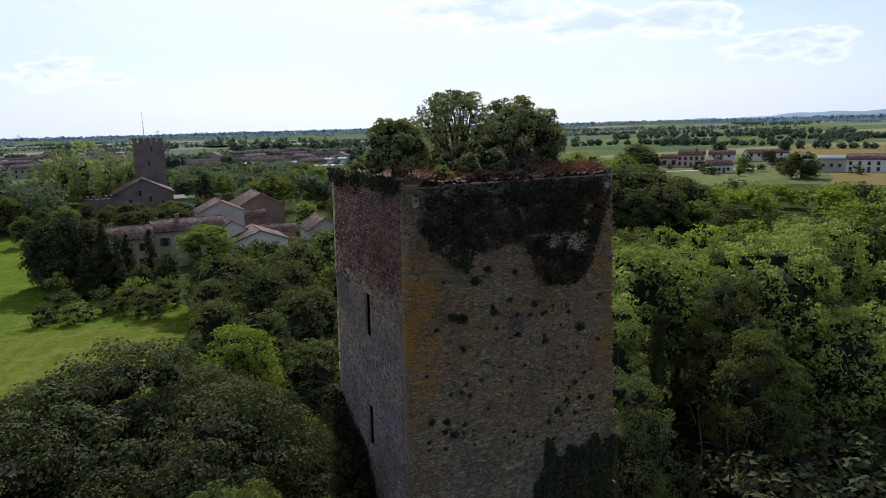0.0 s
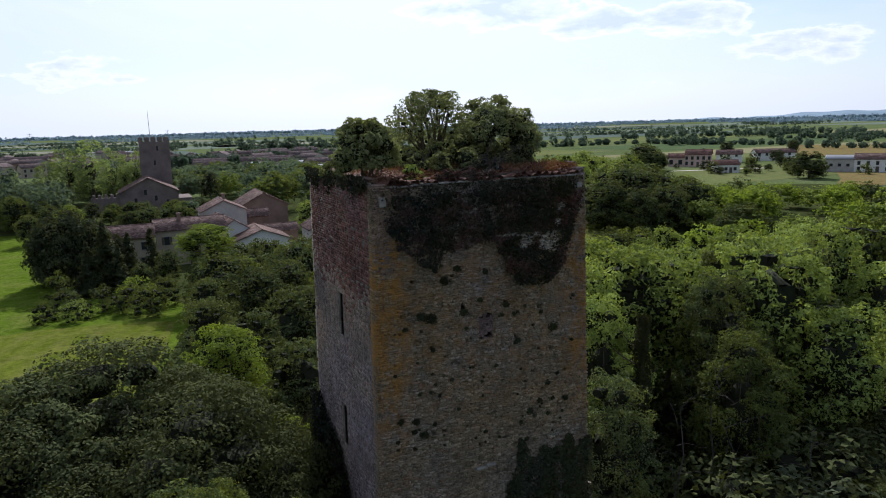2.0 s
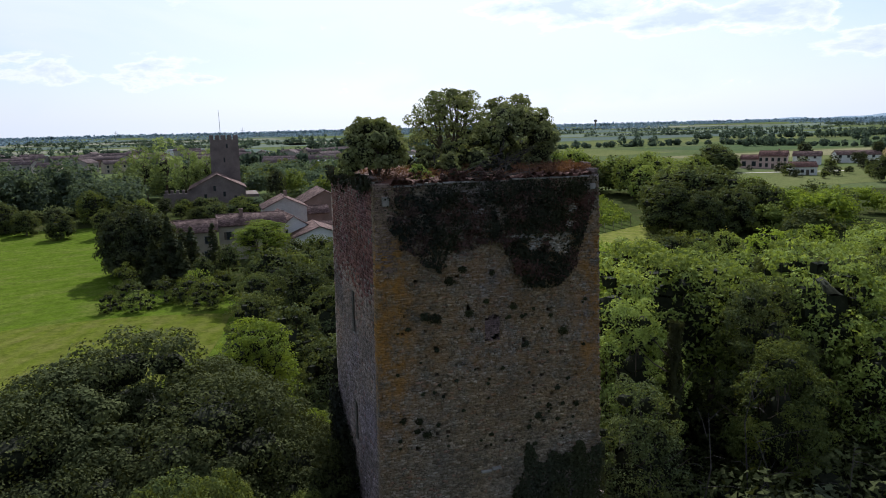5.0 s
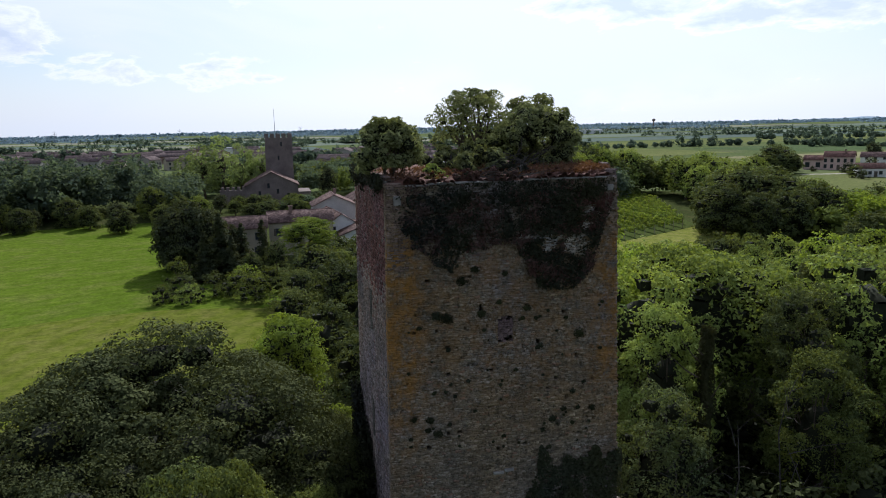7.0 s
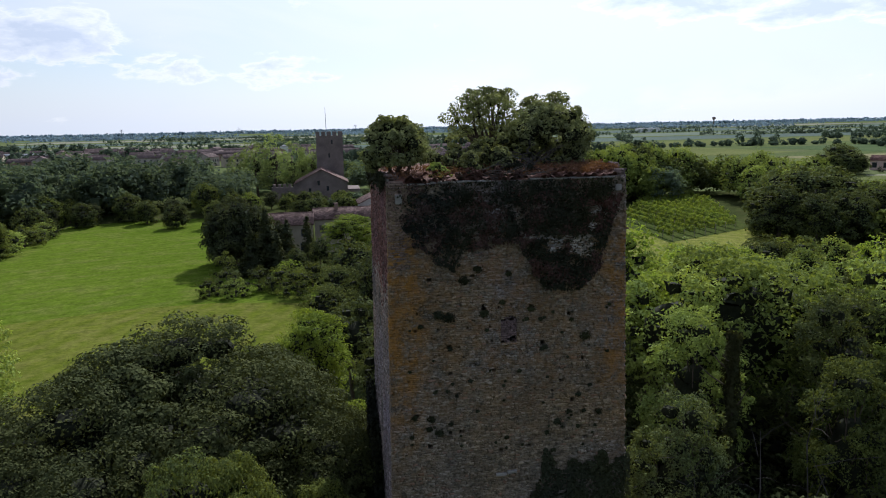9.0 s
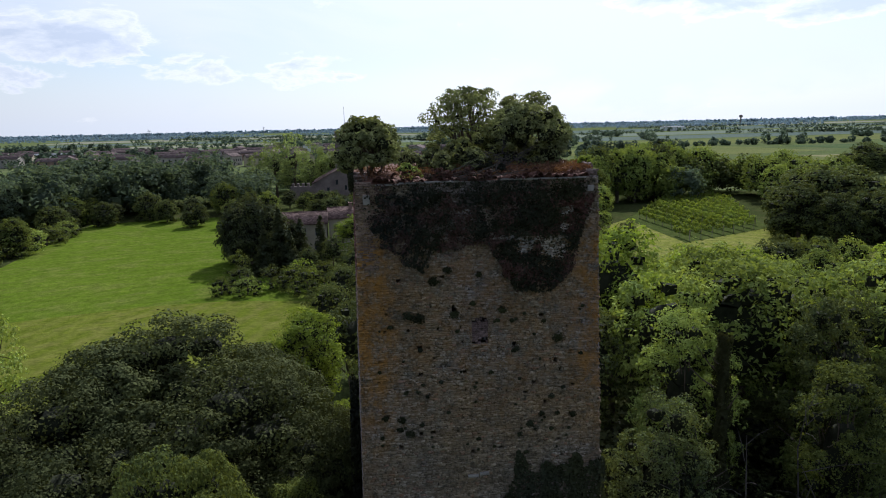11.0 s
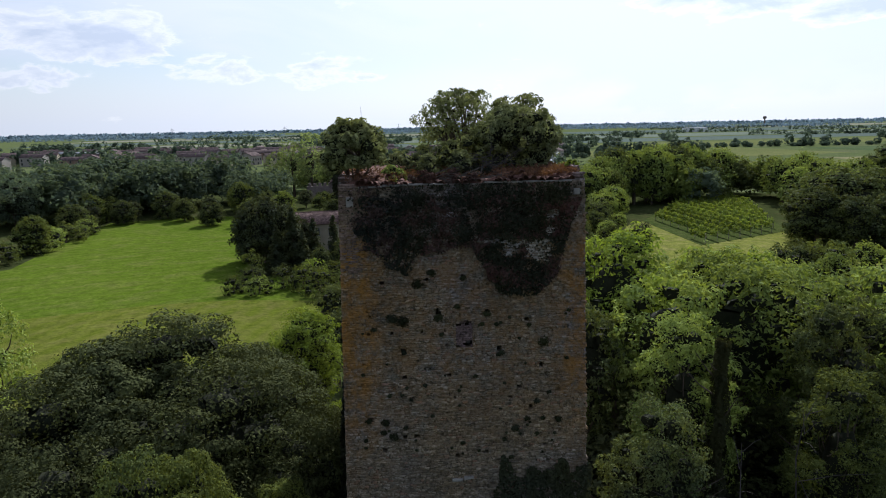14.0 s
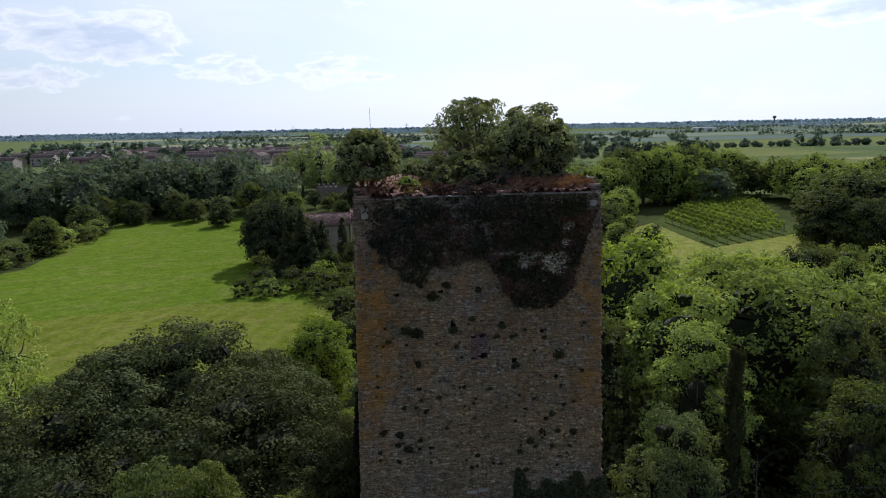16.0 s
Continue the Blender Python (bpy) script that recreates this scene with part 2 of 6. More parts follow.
def ground_material(name, low, high, dry, scale=0.05, stripe=0.0, turn=0.0):
    """Grass or soil: blotches, tufts and, where mown, faint swaths."""
    m, n, l, b, out = material(name, 1.0)
    b.inputs["Specular IOR Level"].default_value = 0.0
    p = place_of(n)
    c = mixed(n, l, scaled(n, l, noise_node(n, l, p, scale, 6, 0.6), 0, 1, 0.3, 0.7), low, high)
    c = mixed(n, l, scaled(n, l, noise_node(n, l, p, scale * 6, 7, 0.65), 0.0, 0.55, 0.48, 0.72), c, dry)
    tuft = noise_node(n, l, p, 1.8, 10, 0.80)
    c = mixed(n, l, scaled(n, l, tuft, 0.0, 0.75, 0.42, 0.68), c, tuple(x * 0.5 for x in low))
    sward = noise_node(n, l, p, 0.55, 8, 0.78)
    c = mixed(n, l, 1.0, c, ramp(n, l, sward, [(0.36, (0.72, 0.74, 0.70)), (0.50, (1.0, 1.0, 1.0)), (0.64, (1.22, 1.20, 1.10))]), "MULTIPLY")
    if stripe:
        mp = n.new("ShaderNodeMapping"); mp.inputs["Rotation"].default_value = (0, 0, radians(turn))
        l.new(p, mp.inputs["Vector"])
        w = n.new("ShaderNodeTexWave"); w.inputs["Scale"].default_value = 0.12; w.inputs["Distortion"].default_value = 7.0; w.inputs["Detail"].default_value = 4
        w.inputs["Detail Scale"].default_value = 0.6
        l.new(mp.outputs[0], w.inputs["Vector"])
        c = mixed(n, l, scaled(n, l, w.outputs["Fac"], 0.0, stripe), c, dry)
    l.new(c, b.inputs["Base Color"])
    bump(n, l, b, tuft, 0.8, 0.15)
    return m


def roof_material(name, low, high):
    """Old clay tiles: rows that differ tile by tile, moss and soot."""
    m, n, l, b, out = material(name, 0.9)
    geo = n.new("ShaderNodeNewGeometry")
    p = geo.outputs["Position"]
    tile = n.new("ShaderNodeTexVoronoi"); tile.inputs["Scale"].default_value = 3.4
    l.new(p, tile.inputs["Vector"])
    one = n.new("ShaderNodeSeparateColor")
    l.new(tile.outputs["Color"], one.inputs[0])
    c = mixed(n, l, one.outputs[0], tuple(x * 0.7 for x in low), tuple(x * 1.25 for x in high))
    c = mixed(n, l, scaled(n, l, noise_node(n, l, p, 0.6, 7, 0.65), 0.0, 0.85, 0.40, 0.64), c, tuple(x * 0.45 for x in low))
    speck = noise_node(n, l, p, 4.0, 6, 0.75)
    c = mixed(n, l, scaled(n, l, speck, 0, 0.6, 0.48, 0.66), c, tuple(0.5 * x for x in low))
    l.new(c, b.inputs["Base Color"])
    bump(n, l, b, speck, 0.7, 0.08)
    return m


build_sky()
M = {}
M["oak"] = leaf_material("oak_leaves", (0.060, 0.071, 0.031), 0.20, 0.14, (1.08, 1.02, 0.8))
M["robinia"] = leaf_material("robinia_leaves", (0.198, 0.255, 0.076), 0.30, 0.28, (1.2, 1.08, 0.7), tint=(1.30, 1.25, 0.55))
M["bright"] = leaf_material("bright_leaves", (0.190, 0.250, 0.055), 0.30, 0.36, tint=(1.2, 1.25, 0.5))
M["poplar"] = leaf_material("poplar_leaves", (0.180, 0.220, 0.098), 0.30, 0.48, (1.15, 1.05, 0.8), leaf=0.2, tint=(1.15, 1.2, 0.7))
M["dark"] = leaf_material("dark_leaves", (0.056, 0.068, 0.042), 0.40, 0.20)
# Oak green raised: the lift of mid-distance air is put into this colour.
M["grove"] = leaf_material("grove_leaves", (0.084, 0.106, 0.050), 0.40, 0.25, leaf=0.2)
M["shrub"] = leaf_material("shrub_leaves", (0.092, 0.118, 0.044), 0.40, 0.30)
M["ivy"] = leaf_material("ivy_leaves", (0.029, 0.033, 0.028), 0.5, 0.10)
M["dead"] = leaf_material("withered_creeper", (0.064, 0.044, 0.040), 0.45, 0.10, (1.3, 0.85, 0.75))
M["straw"] = leaf_material("dry_grass", (0.165, 0.092, 0.060), 0.35, 0.2, (1.1, 0.9, 0.7))
M["vine"] = leaf_material("vine_leaves", (0.165, 0.225, 0.062), 0.4, 0.40)
# Distant leaves: haze is in the raised, bluish colour and neutral see-through tint.
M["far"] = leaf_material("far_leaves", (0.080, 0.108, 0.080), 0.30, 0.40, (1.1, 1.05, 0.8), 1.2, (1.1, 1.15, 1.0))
M["hazy"] = leaf_material("haze_tinted_leaves", (0.150, 0.195, 0.235), 0.2, 0.5, (1.0, 1.0, 0.95), 4.0, (1.0, 1.1, 1.15))
# Twigs inside the crowns, near black: the shade in there is coloured in.
M["twigshade"] = plain("twigs_painted_with_shade", (0.024, 0.027, 0.016), 0.95, 2.0, 0.4, 14, 0.6)
M["bark"] = plain("bark", (0.10, 0.08, 0.06), 0.95, 2.0, 0.4, 18, 0.8)
M["branch"] = plain("dead_branch", (0.085, 0.076, 0.068), 0.9, 3.0, 0.3, 30, 0.5)
M["stone"] = masonry("rubble_stone", (0.165, 0.148, 0.122), (0.425, 0.385, 0.325), 1.0, (0.27, 0.15, 0.115))
M["brick"] = masonry("red_brick", (0.150, 0.074, 0.068), (0.33, 0.180, 0.160))
M["palebrick"] = masonry("weathered_brick", (0.23, 0.185, 0.165), (0.42, 0.355, 0.325), 0.0, (0.30, 0.17, 0.14))
M["quoin"] = masonry("corner_brick", (0.20, 0.145, 0.120), (0.36, 0.275, 0.230))
M["nichebrick"] = masonry("niche_brick", (0.165, 0.115, 0.105), (0.27, 0.195, 0.180))
M["wallmortar"] = masonry("wall_mortar", (0.195, 0.170, 0.138), (0.270, 0.235, 0.190), 1.0)
M["limewash"] = masonry("limewashed_stone", (0.36, 0.34, 0.32), (0.66, 0.63, 0.60))
M["elder"] = leaf_material("elder_leaves", (0.175, 0.196, 0.108), 0.45, 0.42, leaf=0.06, tint=(1.15, 1.2, 0.75))
# Woods past the meadow carry some blue haze in their green.
M["farwood"] = leaf_material("far_wood_leaves", (0.112, 0.148, 0.112), 0.35, 0.38, leaf=0.3, tint=(1.15, 1.2, 0.85))
M["walltuft"] = leaf_material("wall_tuft_leaves", (0.031, 0.036, 0.025), 0.45, 0.15, leaf=0.05)
M["mortar"] = plain("mortar", (0.19, 0.175, 0.15), 0.95, 1.2, 0.35, 22, 0.6)
M["dressed"] = plain("dressed_stone", (0.27, 0.255, 0.235), 0.9, 2.5, 0.4, 14, 0.7)
M["tile"] = roof_material("clay_tile", (0.15, 0.078, 0.066), (0.26, 0.150, 0.125))
M["oldtile"] = roof_material("old_clay_tile", (0.135, 0.086, 0.076), (0.245, 0.165, 0.145))
M["townroof"] = roof_material("town_roof", (0.115, 0.082, 0.080), (0.200, 0.150, 0.145))
M["rooftile"] = roof_material("broken_roof_tile", (0.105, 0.055, 0.045), (0.20, 0.110, 0.088))
M["earth"] = plain("rubble_earth", (0.120, 0.062, 0.046), 0.95, 1.5, 0.4, 14, 0.9)
M["cream"] = plain("cream_plaster", (0.38, 0.33, 0.25), 0.9, 0.6, 0.15, 9, 0.2)
M["white"] = plain("white_plaster", (0.72, 0.72, 0.70), 0.9, 0.5, 0.1, 9, 0.2)
M["greyplaster"] = plain("grey_plaster", (0.42, 0.40, 0.38), 0.9, 0.5, 0.2, 9, 0.2)
M["pink"] = plain("pink_plaster", (0.62, 0.45, 0.40), 0.9, 0.4, 0.15, 9, 0.2)
M["redbrickwall"] = plain("brick_wall", (0.25, 0.17, 0.14), 0.95, 0.4, 0.25, 5, 0.5)
# Town plaster lowered evenly, the shade of backlit fronts put into the colour.
M["townwall"] = plain("shaded_plaster", (0.33, 0.30, 0.27), 0.9, 0.3, 0.2, 9, 0.2)
M["castle"] = plain("castle_masonry", (0.185, 0.150, 0.138), 0.95, 0.35, 0.3, 3.5, 0.6)
M["glass"] = plain("dark_window", (0.03, 0.035, 0.04), 0.15, 2.0, 0.2, 9, 0.0)
M["shutter"] = plain("painted_shutter", (0.12, 0.10, 0.08), 0.7, 2.0, 0.2, 20, 0.2)
M["metal"] = plain("metal_sheet", (0.27, 0.28, 0.30), 0.75, 0.2, 0.15, 6, 0.1, 0.3)
M["post"] = plain("weathered_post", (0.30, 0.26, 0.21), 0.9, 3.0, 0.3, 20, 0.3)
M["road"] = plain("pale_road", (0.42, 0.39, 0.34), 0.95, 0.2, 0.2, 3, 0.3)
M["forest_floor"] = ground_material("forest_floor", (0.035, 0.045, 0.016), (0.065, 0.080, 0.028), (0.085, 0.065, 0.035), 0.05)
M["meadow"] = ground_material("meadow_grass", (0.066, 0.108, 0.010), (0.100, 0.146, 0.016), (0.160, 0.155, 0.050), 0.030, 0.10, 62)
M["mown"] = ground_material("mown_grass", (0.082, 0.106, 0.013), (0.116, 0.140, 0.020), (0.19, 0.165, 0.06), 0.05, 0.16, 20)
M["clearing"] = ground_material("clearing_grass", (0.135, 0.155, 0.032), (0.185, 0.195, 0.048), (0.30, 0.25, 0.13), 0.08)
M["plain"] = ground_material("plain_grass", (0.088, 0.114, 0.048), (0.118, 0.145, 0.058), (0.16, 0.155, 0.105), 0.004)
M["wheat"] = ground_material("wheat_field", (0.19, 0.185, 0.10), (0.24, 0.225, 0.13), (0.21, 0.18, 0.11), 0.01)
M["ochre"] = ground_material("ochre_field", (0.165, 0.128, 0.056), (0.205, 0.160, 0.072), (0.145, 0.135, 0.06), 0.03)
M["maize"] = ground_material("maize_field", (0.068, 0.100, 0.048), (0.095, 0.13, 0.06), (0.14, 0.15, 0.085), 0.008)
M["pasture"] = ground_material("pasture", (0.110, 0.130, 0.050), (0.150, 0.165, 0.066), (0.185, 0.170, 0.085), 0.012)
M["vineground"] = ground_material("vineyard_grass", (0.045, 0.065, 0.018), (0.070, 0.090, 0.026), (0.10, 0.09, 0.045), 0.1)
# Distant crop colours, washed paler and bluer to hold the air's haze.
M["farpasture"] = ground_material("haze_tinted_pasture", (0.135, 0.165, 0.135), (0.165, 0.195, 0.155), (0.19, 0.195, 0.155), 0.004)
M["farwheat"] = ground_material("haze_tinted_wheat", (0.20, 0.205, 0.160), (0.235, 0.235, 0.18), (0.21, 0.20, 0.16), 0.004)
M["farmaize"] = ground_material("haze_tinted_maize", (0.095, 0.125, 0.115), (0.12, 0.150, 0.13), (0.15, 0.165, 0.13), 0.004)
# Wooded hills in the blue that haze would give them.
M["hill"] = plain("haze_tinted_hill", (0.20, 0.27, 0.34), 1.0, 0.003, 0.12, 0.02, 0.0)

# ---------- mesh helpers ----------


def poly_mesh(name, verts, faces):
    """A mesh of quads or triangles from arrays: verts (n, 3), faces (m, 4) or (m, 3)."""
    me = bpy.data.meshes.new(name)
    verts, faces = np.asarray(verts, np.float32), np.asarray(faces, np.int32)
    me.vertices.add(len(verts))
    me.vertices.foreach_set("co", verts.ravel())
    me.loops.add(faces.size)
    me.loops.foreach_set("vertex_index", faces.ravel())
    me.polygons.add(len(faces))
    me.polygons.foreach_set("loop_start", np.arange(len(faces), dtype=np.int32) * faces.shape[1])
    me.update(calc_edges=True)
    me.validate()
    return me


BOX = np.array([(-1, -1, -1), (1, -1, -1), (1, 1, -1), (-1, 1, -1), (-1, -1, 1), (1, -1, 1), (1, 1, 1), (-1, 1, 1)], float)
SIDES = np.array([(0, 3, 2, 1), (4, 5, 6, 7), (0, 1, 5, 4), (1, 2, 6, 5), (2, 3, 7, 6), (3, 0, 4, 7)])


def boxes_mesh(name, centres, halves, jitter=0.0, rng=None):
    centres, halves = np.asarray(centres, float), np.asarray(halves, float)
    v = centres[:, None, :] + BOX[None] * halves[:, None, :]
    if jitter:
        v = v + rng.normal(0, jitter, v.shape)
    f = SIDES[None] + 8 * np.arange(len(centres))[:, None, None]
    return poly_mesh(name, v.reshape(-1, 3), f.reshape(-1, 4))


def mesh_of(bm, name):
    me = bpy.data.meshes.new(name)
    bm.to_mesh(me)
    bm.free()
    return me


def part(name, data, mat, parent=None, label="", at=None):
    """One mesh object (from a bmesh or a mesh) under a thing or a part."""
    me = mesh_of(data, name) if isinstance(data, bmesh.types.BMesh) else data
    if mat is not None and not me.materials:
        me.materials.append(mat)
    ob = new(name, me)
    if parent is not None:
        ob.parent = parent
    if at is not None:
        ob.matrix_basis = at
    return tagged(ob, label)


def thing(name, label, category, group="", kind="", at=None):
    ob = new(name)
    ob.empty_display_size = 0.3
    if at is not None:
        ob.matrix_basis = at
    return tagged(ob, label, category, group, kind)


def box(x0, x1, y0, y1, z0, z1, bevel=0.0):
    bm = bmesh.new()
    bmesh.ops.create_cube(bm, size=1)
    for v in bm.verts:
        v.co = Vector(((x0 + x1) / 2 + v.co.x * (x1 - x0), (y0 + y1) / 2 + v.co.y * (y1 - y0), (z0 + z1) / 2 + v.co.z * (z1 - z0)))
    if bevel:
        bmesh.ops.bevel(bm, geom=bm.edges[:], offset=bevel, segments=1, affect="EDGES")
    return bm


def tube(bm, points, radii, sides=6):
    """A tapering limb through points."""
    rings = []
    for i, p in enumerate(points):
        d = (points[min(i + 1, len(points) - 1)] - points[max(i - 1, 0)]).normalized()
        side = d.cross(Vector((0.3, 0.9, 0.1))).normalized()
        up = d.cross(side)
        rings.append([bm.verts.new(p + (side * math.cos(a) + up * math.sin(a)) * radii[i]) for a in (2 * math.pi * k / sides for k in range(sides))])
    for a, b in zip(rings, rings[1:]):
        for k in range(sides):
            bm.faces.new((a[k], a[(k + 1) % sides], b[(k + 1) % sides], b[k]))
    bm.faces.new(rings[-1])
    return bm


def unit(v):
    return v / np.maximum(np.linalg.norm(v, axis=1, keepdims=True), 1e-6)


def leaves(name, pos, normal, size, rng, slim=0.62, corners=4):
    """Small pointed leaves at pos, facing normal."""
    n = len(pos)
    normal = unit(normal)
    a = unit(np.cross(normal, rng.normal(size=(n, 3))))
    b = np.cross(normal, a)
    s = (np.asarray(size) * rng.uniform(0.6, 1.35, n))[:, None]
    if corners == 3:
        v = np.stack([pos - a * s, pos + a * s * 0.7 + b * s * slim, pos + a * s * 0.6 - b * s * slim], 1)
        return poly_mesh(name, v.reshape(-1, 3), np.arange(3 * n).reshape(-1, 3))
    fold = normal * s * 0.18
    v = np.stack([pos - a * s, pos + b * s * slim - fold, pos + a * s, pos - b * s * slim - fold], 1)
    return poly_mesh(name, v.reshape(-1, 3), np.arange(4 * n).reshape(-1, 4))


def lump_shape(n=3):
    """A rounded lump: points of a cube grown into a ball, and its quads."""
    verts, faces = [], []
    for axis in range(3):
        for side in (-1, 1):
            base = len(verts)
            for i in range(n + 1):
                for j in range(n + 1):
                    p = [0.0, 0.0, 0.0]
                    p[axis], p[(axis + 1) % 3], p[(axis + 2) % 3] = side, -1 + 2 * i / n, -1 + 2 * j / n
                    verts.append(p)
            for i in range(n):
                for j in range(n):
                    q = [base + i * (n + 1) + j, base + (i + 1) * (n + 1) + j, base + (i + 1) * (n + 1) + j + 1, base + i * (n + 1) + j + 1]
                    faces.append(q if side > 0 else q[::-1])
    return unit(np.array(verts)), np.array(faces)


LUMP = {n: lump_shape(n) for n in (1, 2, 3)}


def thick_crown(name, p, f, c, pr, size, rng, slim, flat, corners, fine, fill=0.0, dark=False, lumps=True):
    """Leaves over the dense twiggy insides of the clumps, in one mesh; dark paints shade onto the insides."""
    crown = leaves(name, p, f, size, rng, slim, corners)
    co = np.empty(len(crown.vertices) * 3, np.float32)
    crown.vertices.foreach_get("co", co)
    lv, lf = LUMP[fine]
    heart = c.mean(0)
    spread = np.quantile(np.abs(c - heart), 0.9, axis=0)
    if not lumps:
        c, pr = c[:0], pr[:0]
    rough = 1 + rng.normal(0, 0.15, (len(c), len(lv), 1))
    v = c[:, None, :] + lv[None] * (pr[:, None, None] * (0.56 if fine > 1 else 0.46)) * rough * np.array([1.1, 1.1, flat])
    fq = lf[None] + (len(lv) * np.arange(len(c)))[:, None, None]
    fq = fq.reshape(-1, 4)
    if corners == 3:
        fq = np.concatenate([fq[:, (0, 1, 2)], fq[:, (0, 2, 3)]])
    # Solid heart added to stop sunlight passing through the crown.
    hv = heart + LUMP[3][0] * spread * fill * (1 + rng.normal(0, 0.10, (len(LUMP[3][0]), 1)))
    hq = LUMP[3][1] + len(lv) * len(c)
    if corners == 3:
        hq = np.concatenate([hq[:, (0, 1, 2)], hq[:, (0, 2, 3)]])
    v, fq = v.reshape(-1, 3), fq.copy()
    if fill:
        v, fq = np.concatenate([v, hv]), np.concatenate([fq, hq])
    n = len(co) // 3
    faces = np.concatenate([np.arange(n).reshape(-1, corners), fq + n])
    bpy.data.meshes.remove(crown)
    me = poly_mesh(name, np.concatenate([co.reshape(-1, 3), v.reshape(-1, 3)]), faces)
    # Lump and heart faces get the near-black colour that paints inner shade.
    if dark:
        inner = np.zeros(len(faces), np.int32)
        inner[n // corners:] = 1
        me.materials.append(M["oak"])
        me.materials.append(M["twigshade"])
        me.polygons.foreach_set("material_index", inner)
    return me


def bough_points(rng, rx, rz, boughs, subs, per, low=-0.6, size=0.34, loose=(0.84, 1.03), ruffle=0.26, apart=1.0, cover=0.38):
    """A broad-leaved crown: rounded boughs, each made of many small leafy heads."""
    d = unit(rng.normal(size=(boughs * 4, 3)))
    d = d[d[:, 2] > low]
    keep = [d[0]]
    for v in d[1:]:
        if len(keep) < boughs and max(float(v @ k) for k in keep) < 1 - apart / boughs:
            keep.append(v)
    d = np.array(keep)
    big = size * 0.5 * (rx + rz) * rng.uniform(0.72, 1.25, len(d))
    c = d * (np.array([rx, rx, rz]) - big[:, None] * 0.8) * rng.uniform(0.86, 1.06, len(d))[:, None]
    out, fac = [], []
    for i in range(len(d)):
        s = unit(rng.normal(size=(subs, 3)) + 0.75 * d[i] + np.array([0, 0, 0.45]))
        heads = c[i] + s * big[i] * rng.uniform(*loose, subs)[:, None] * np.array([1.05, 1.05, 0.85])
        rad = big[i] * rng.uniform(0.20, 0.42, subs)
        m = int(per * subs * cover)
        e = unit(rng.normal(size=(m, 3)) + 0.55 * d[i] + np.array([0, 0, 0.25]))
        out.append(c[i] + e * (big[i] * rng.uniform(0.55, 0.95, m))[:, None] * np.array([1.05, 1.05, 0.85]))
        fac.append(e + rng.normal(0, 0.45, (m, 3)) + np.array([0, 0, 0.3]))
        for j in range(subs):
            m = int(per * rng.uniform(0.6, 1.35) * (rad[j] / (0.31 * big[i])) ** 1.3)
            e = unit(rng.normal(size=(m, 3)) + 0.7 * s[j] + np.array([0, 0, 0.35]))
            out.append(heads[j] + e * (rad[j] * rng.uniform(0.70, 1.06, m))[:, None] * np.array([1.1, 1.1, 0.8]))
            fac.append(e + rng.normal(0, ruffle, (m, 3)) + np.array([0, 0, 0.3]))
    return np.concatenate(out), np.concatenate(fac), c, big * 1.42


def trunk_bmesh(rng, height, girth, tips, limbs=9):
    bm = bmesh.new()
    lean = Vector((rng.uniform(-0.06, 0.06), rng.uniform(-0.06, 0.06), 1)) * height
    pts = [Vector((0, 0, -0.3)) + lean * f + Vector(rng.normal(0, 0.012 * height, 3)) * (f > 0) for f in (0, 0.2, 0.45, 0.7, 0.92)]
    tube(bm, pts, [girth * f for f in (1.25, 1.0, 0.75, 0.5, 0.25)], 7)
    for k in rng.choice(len(tips), min(limbs, len(tips)), replace=False):
        tip = Vector(tips[k])
        start = pts[1].lerp(pts[4], rng.uniform(0.15, 0.95))
        mid = start.lerp(tip, 0.5) + Vector(rng.normal(0, 0.05 * height, 3))
        tube(bm, [start, mid, tip], [girth * 0.42, girth * 0.25, girth * 0.07], 5)
    return bm


PROTO = {}


def tree_like(key, seed, points, height, rz, leaf, slim, girth, limbs, fine, inside, fill=0.0):
    """A tree kind from ready crown points; inside scales the twiggy, shade-dark hearts of its clumps."""
    rng = np.random.default_rng(seed)
    p, f, c, pr = points(rng)
    mid = np.array([0, 0, height - rz])
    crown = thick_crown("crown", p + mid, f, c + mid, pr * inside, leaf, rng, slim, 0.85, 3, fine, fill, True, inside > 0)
    trunk = mesh_of(trunk_bmesh(rng, height - rz * 0.5, girth, c + mid, limbs), "trunk")
    trunk.materials.append(M["bark"])
    PROTO[key] = (trunk, crown)


def wood_stuff(name, spots, mat, label, seed):
    """Far trees that nobody counts, joined: (kind, x, y, height, width)."""
    r = np.random.default_rng(seed)
    out, quads, total = [], [], 0
    for kind, x, y, top, wide in spots:
        keys = [k for k in PROTO if k.startswith(kind)]
        key = keys[int(r.integers(len(keys)))]
        me = PROTO[key][1]
        co = np.empty(len(me.vertices) * 3, np.float32)
        me.vertices.foreach_get("co", co)
        co = co.reshape(-1, 3)
        fc = np.empty(len(me.loops), np.int32)
        me.loops.foreach_get("vertex_index", fc)
        quads.append(fc.reshape(-1, 3) + total)
        total += len(co)
        sz = top / HEIGHT[key]
        a = r.uniform(0, 6.28)
        c, s = math.cos(a) * sz * wide, math.sin(a) * sz * wide
        out.append(np.stack([co[:, 0] * c - co[:, 1] * s + x, co[:, 0] * s + co[:, 1] * c + y, co[:, 2] * sz], 1))
    v = np.concatenate(out)
    ob = part(name, poly_mesh(name, v, np.concatenate(quads)), M[mat])
    return tagged(ob, label, "woods", kind="stuff")


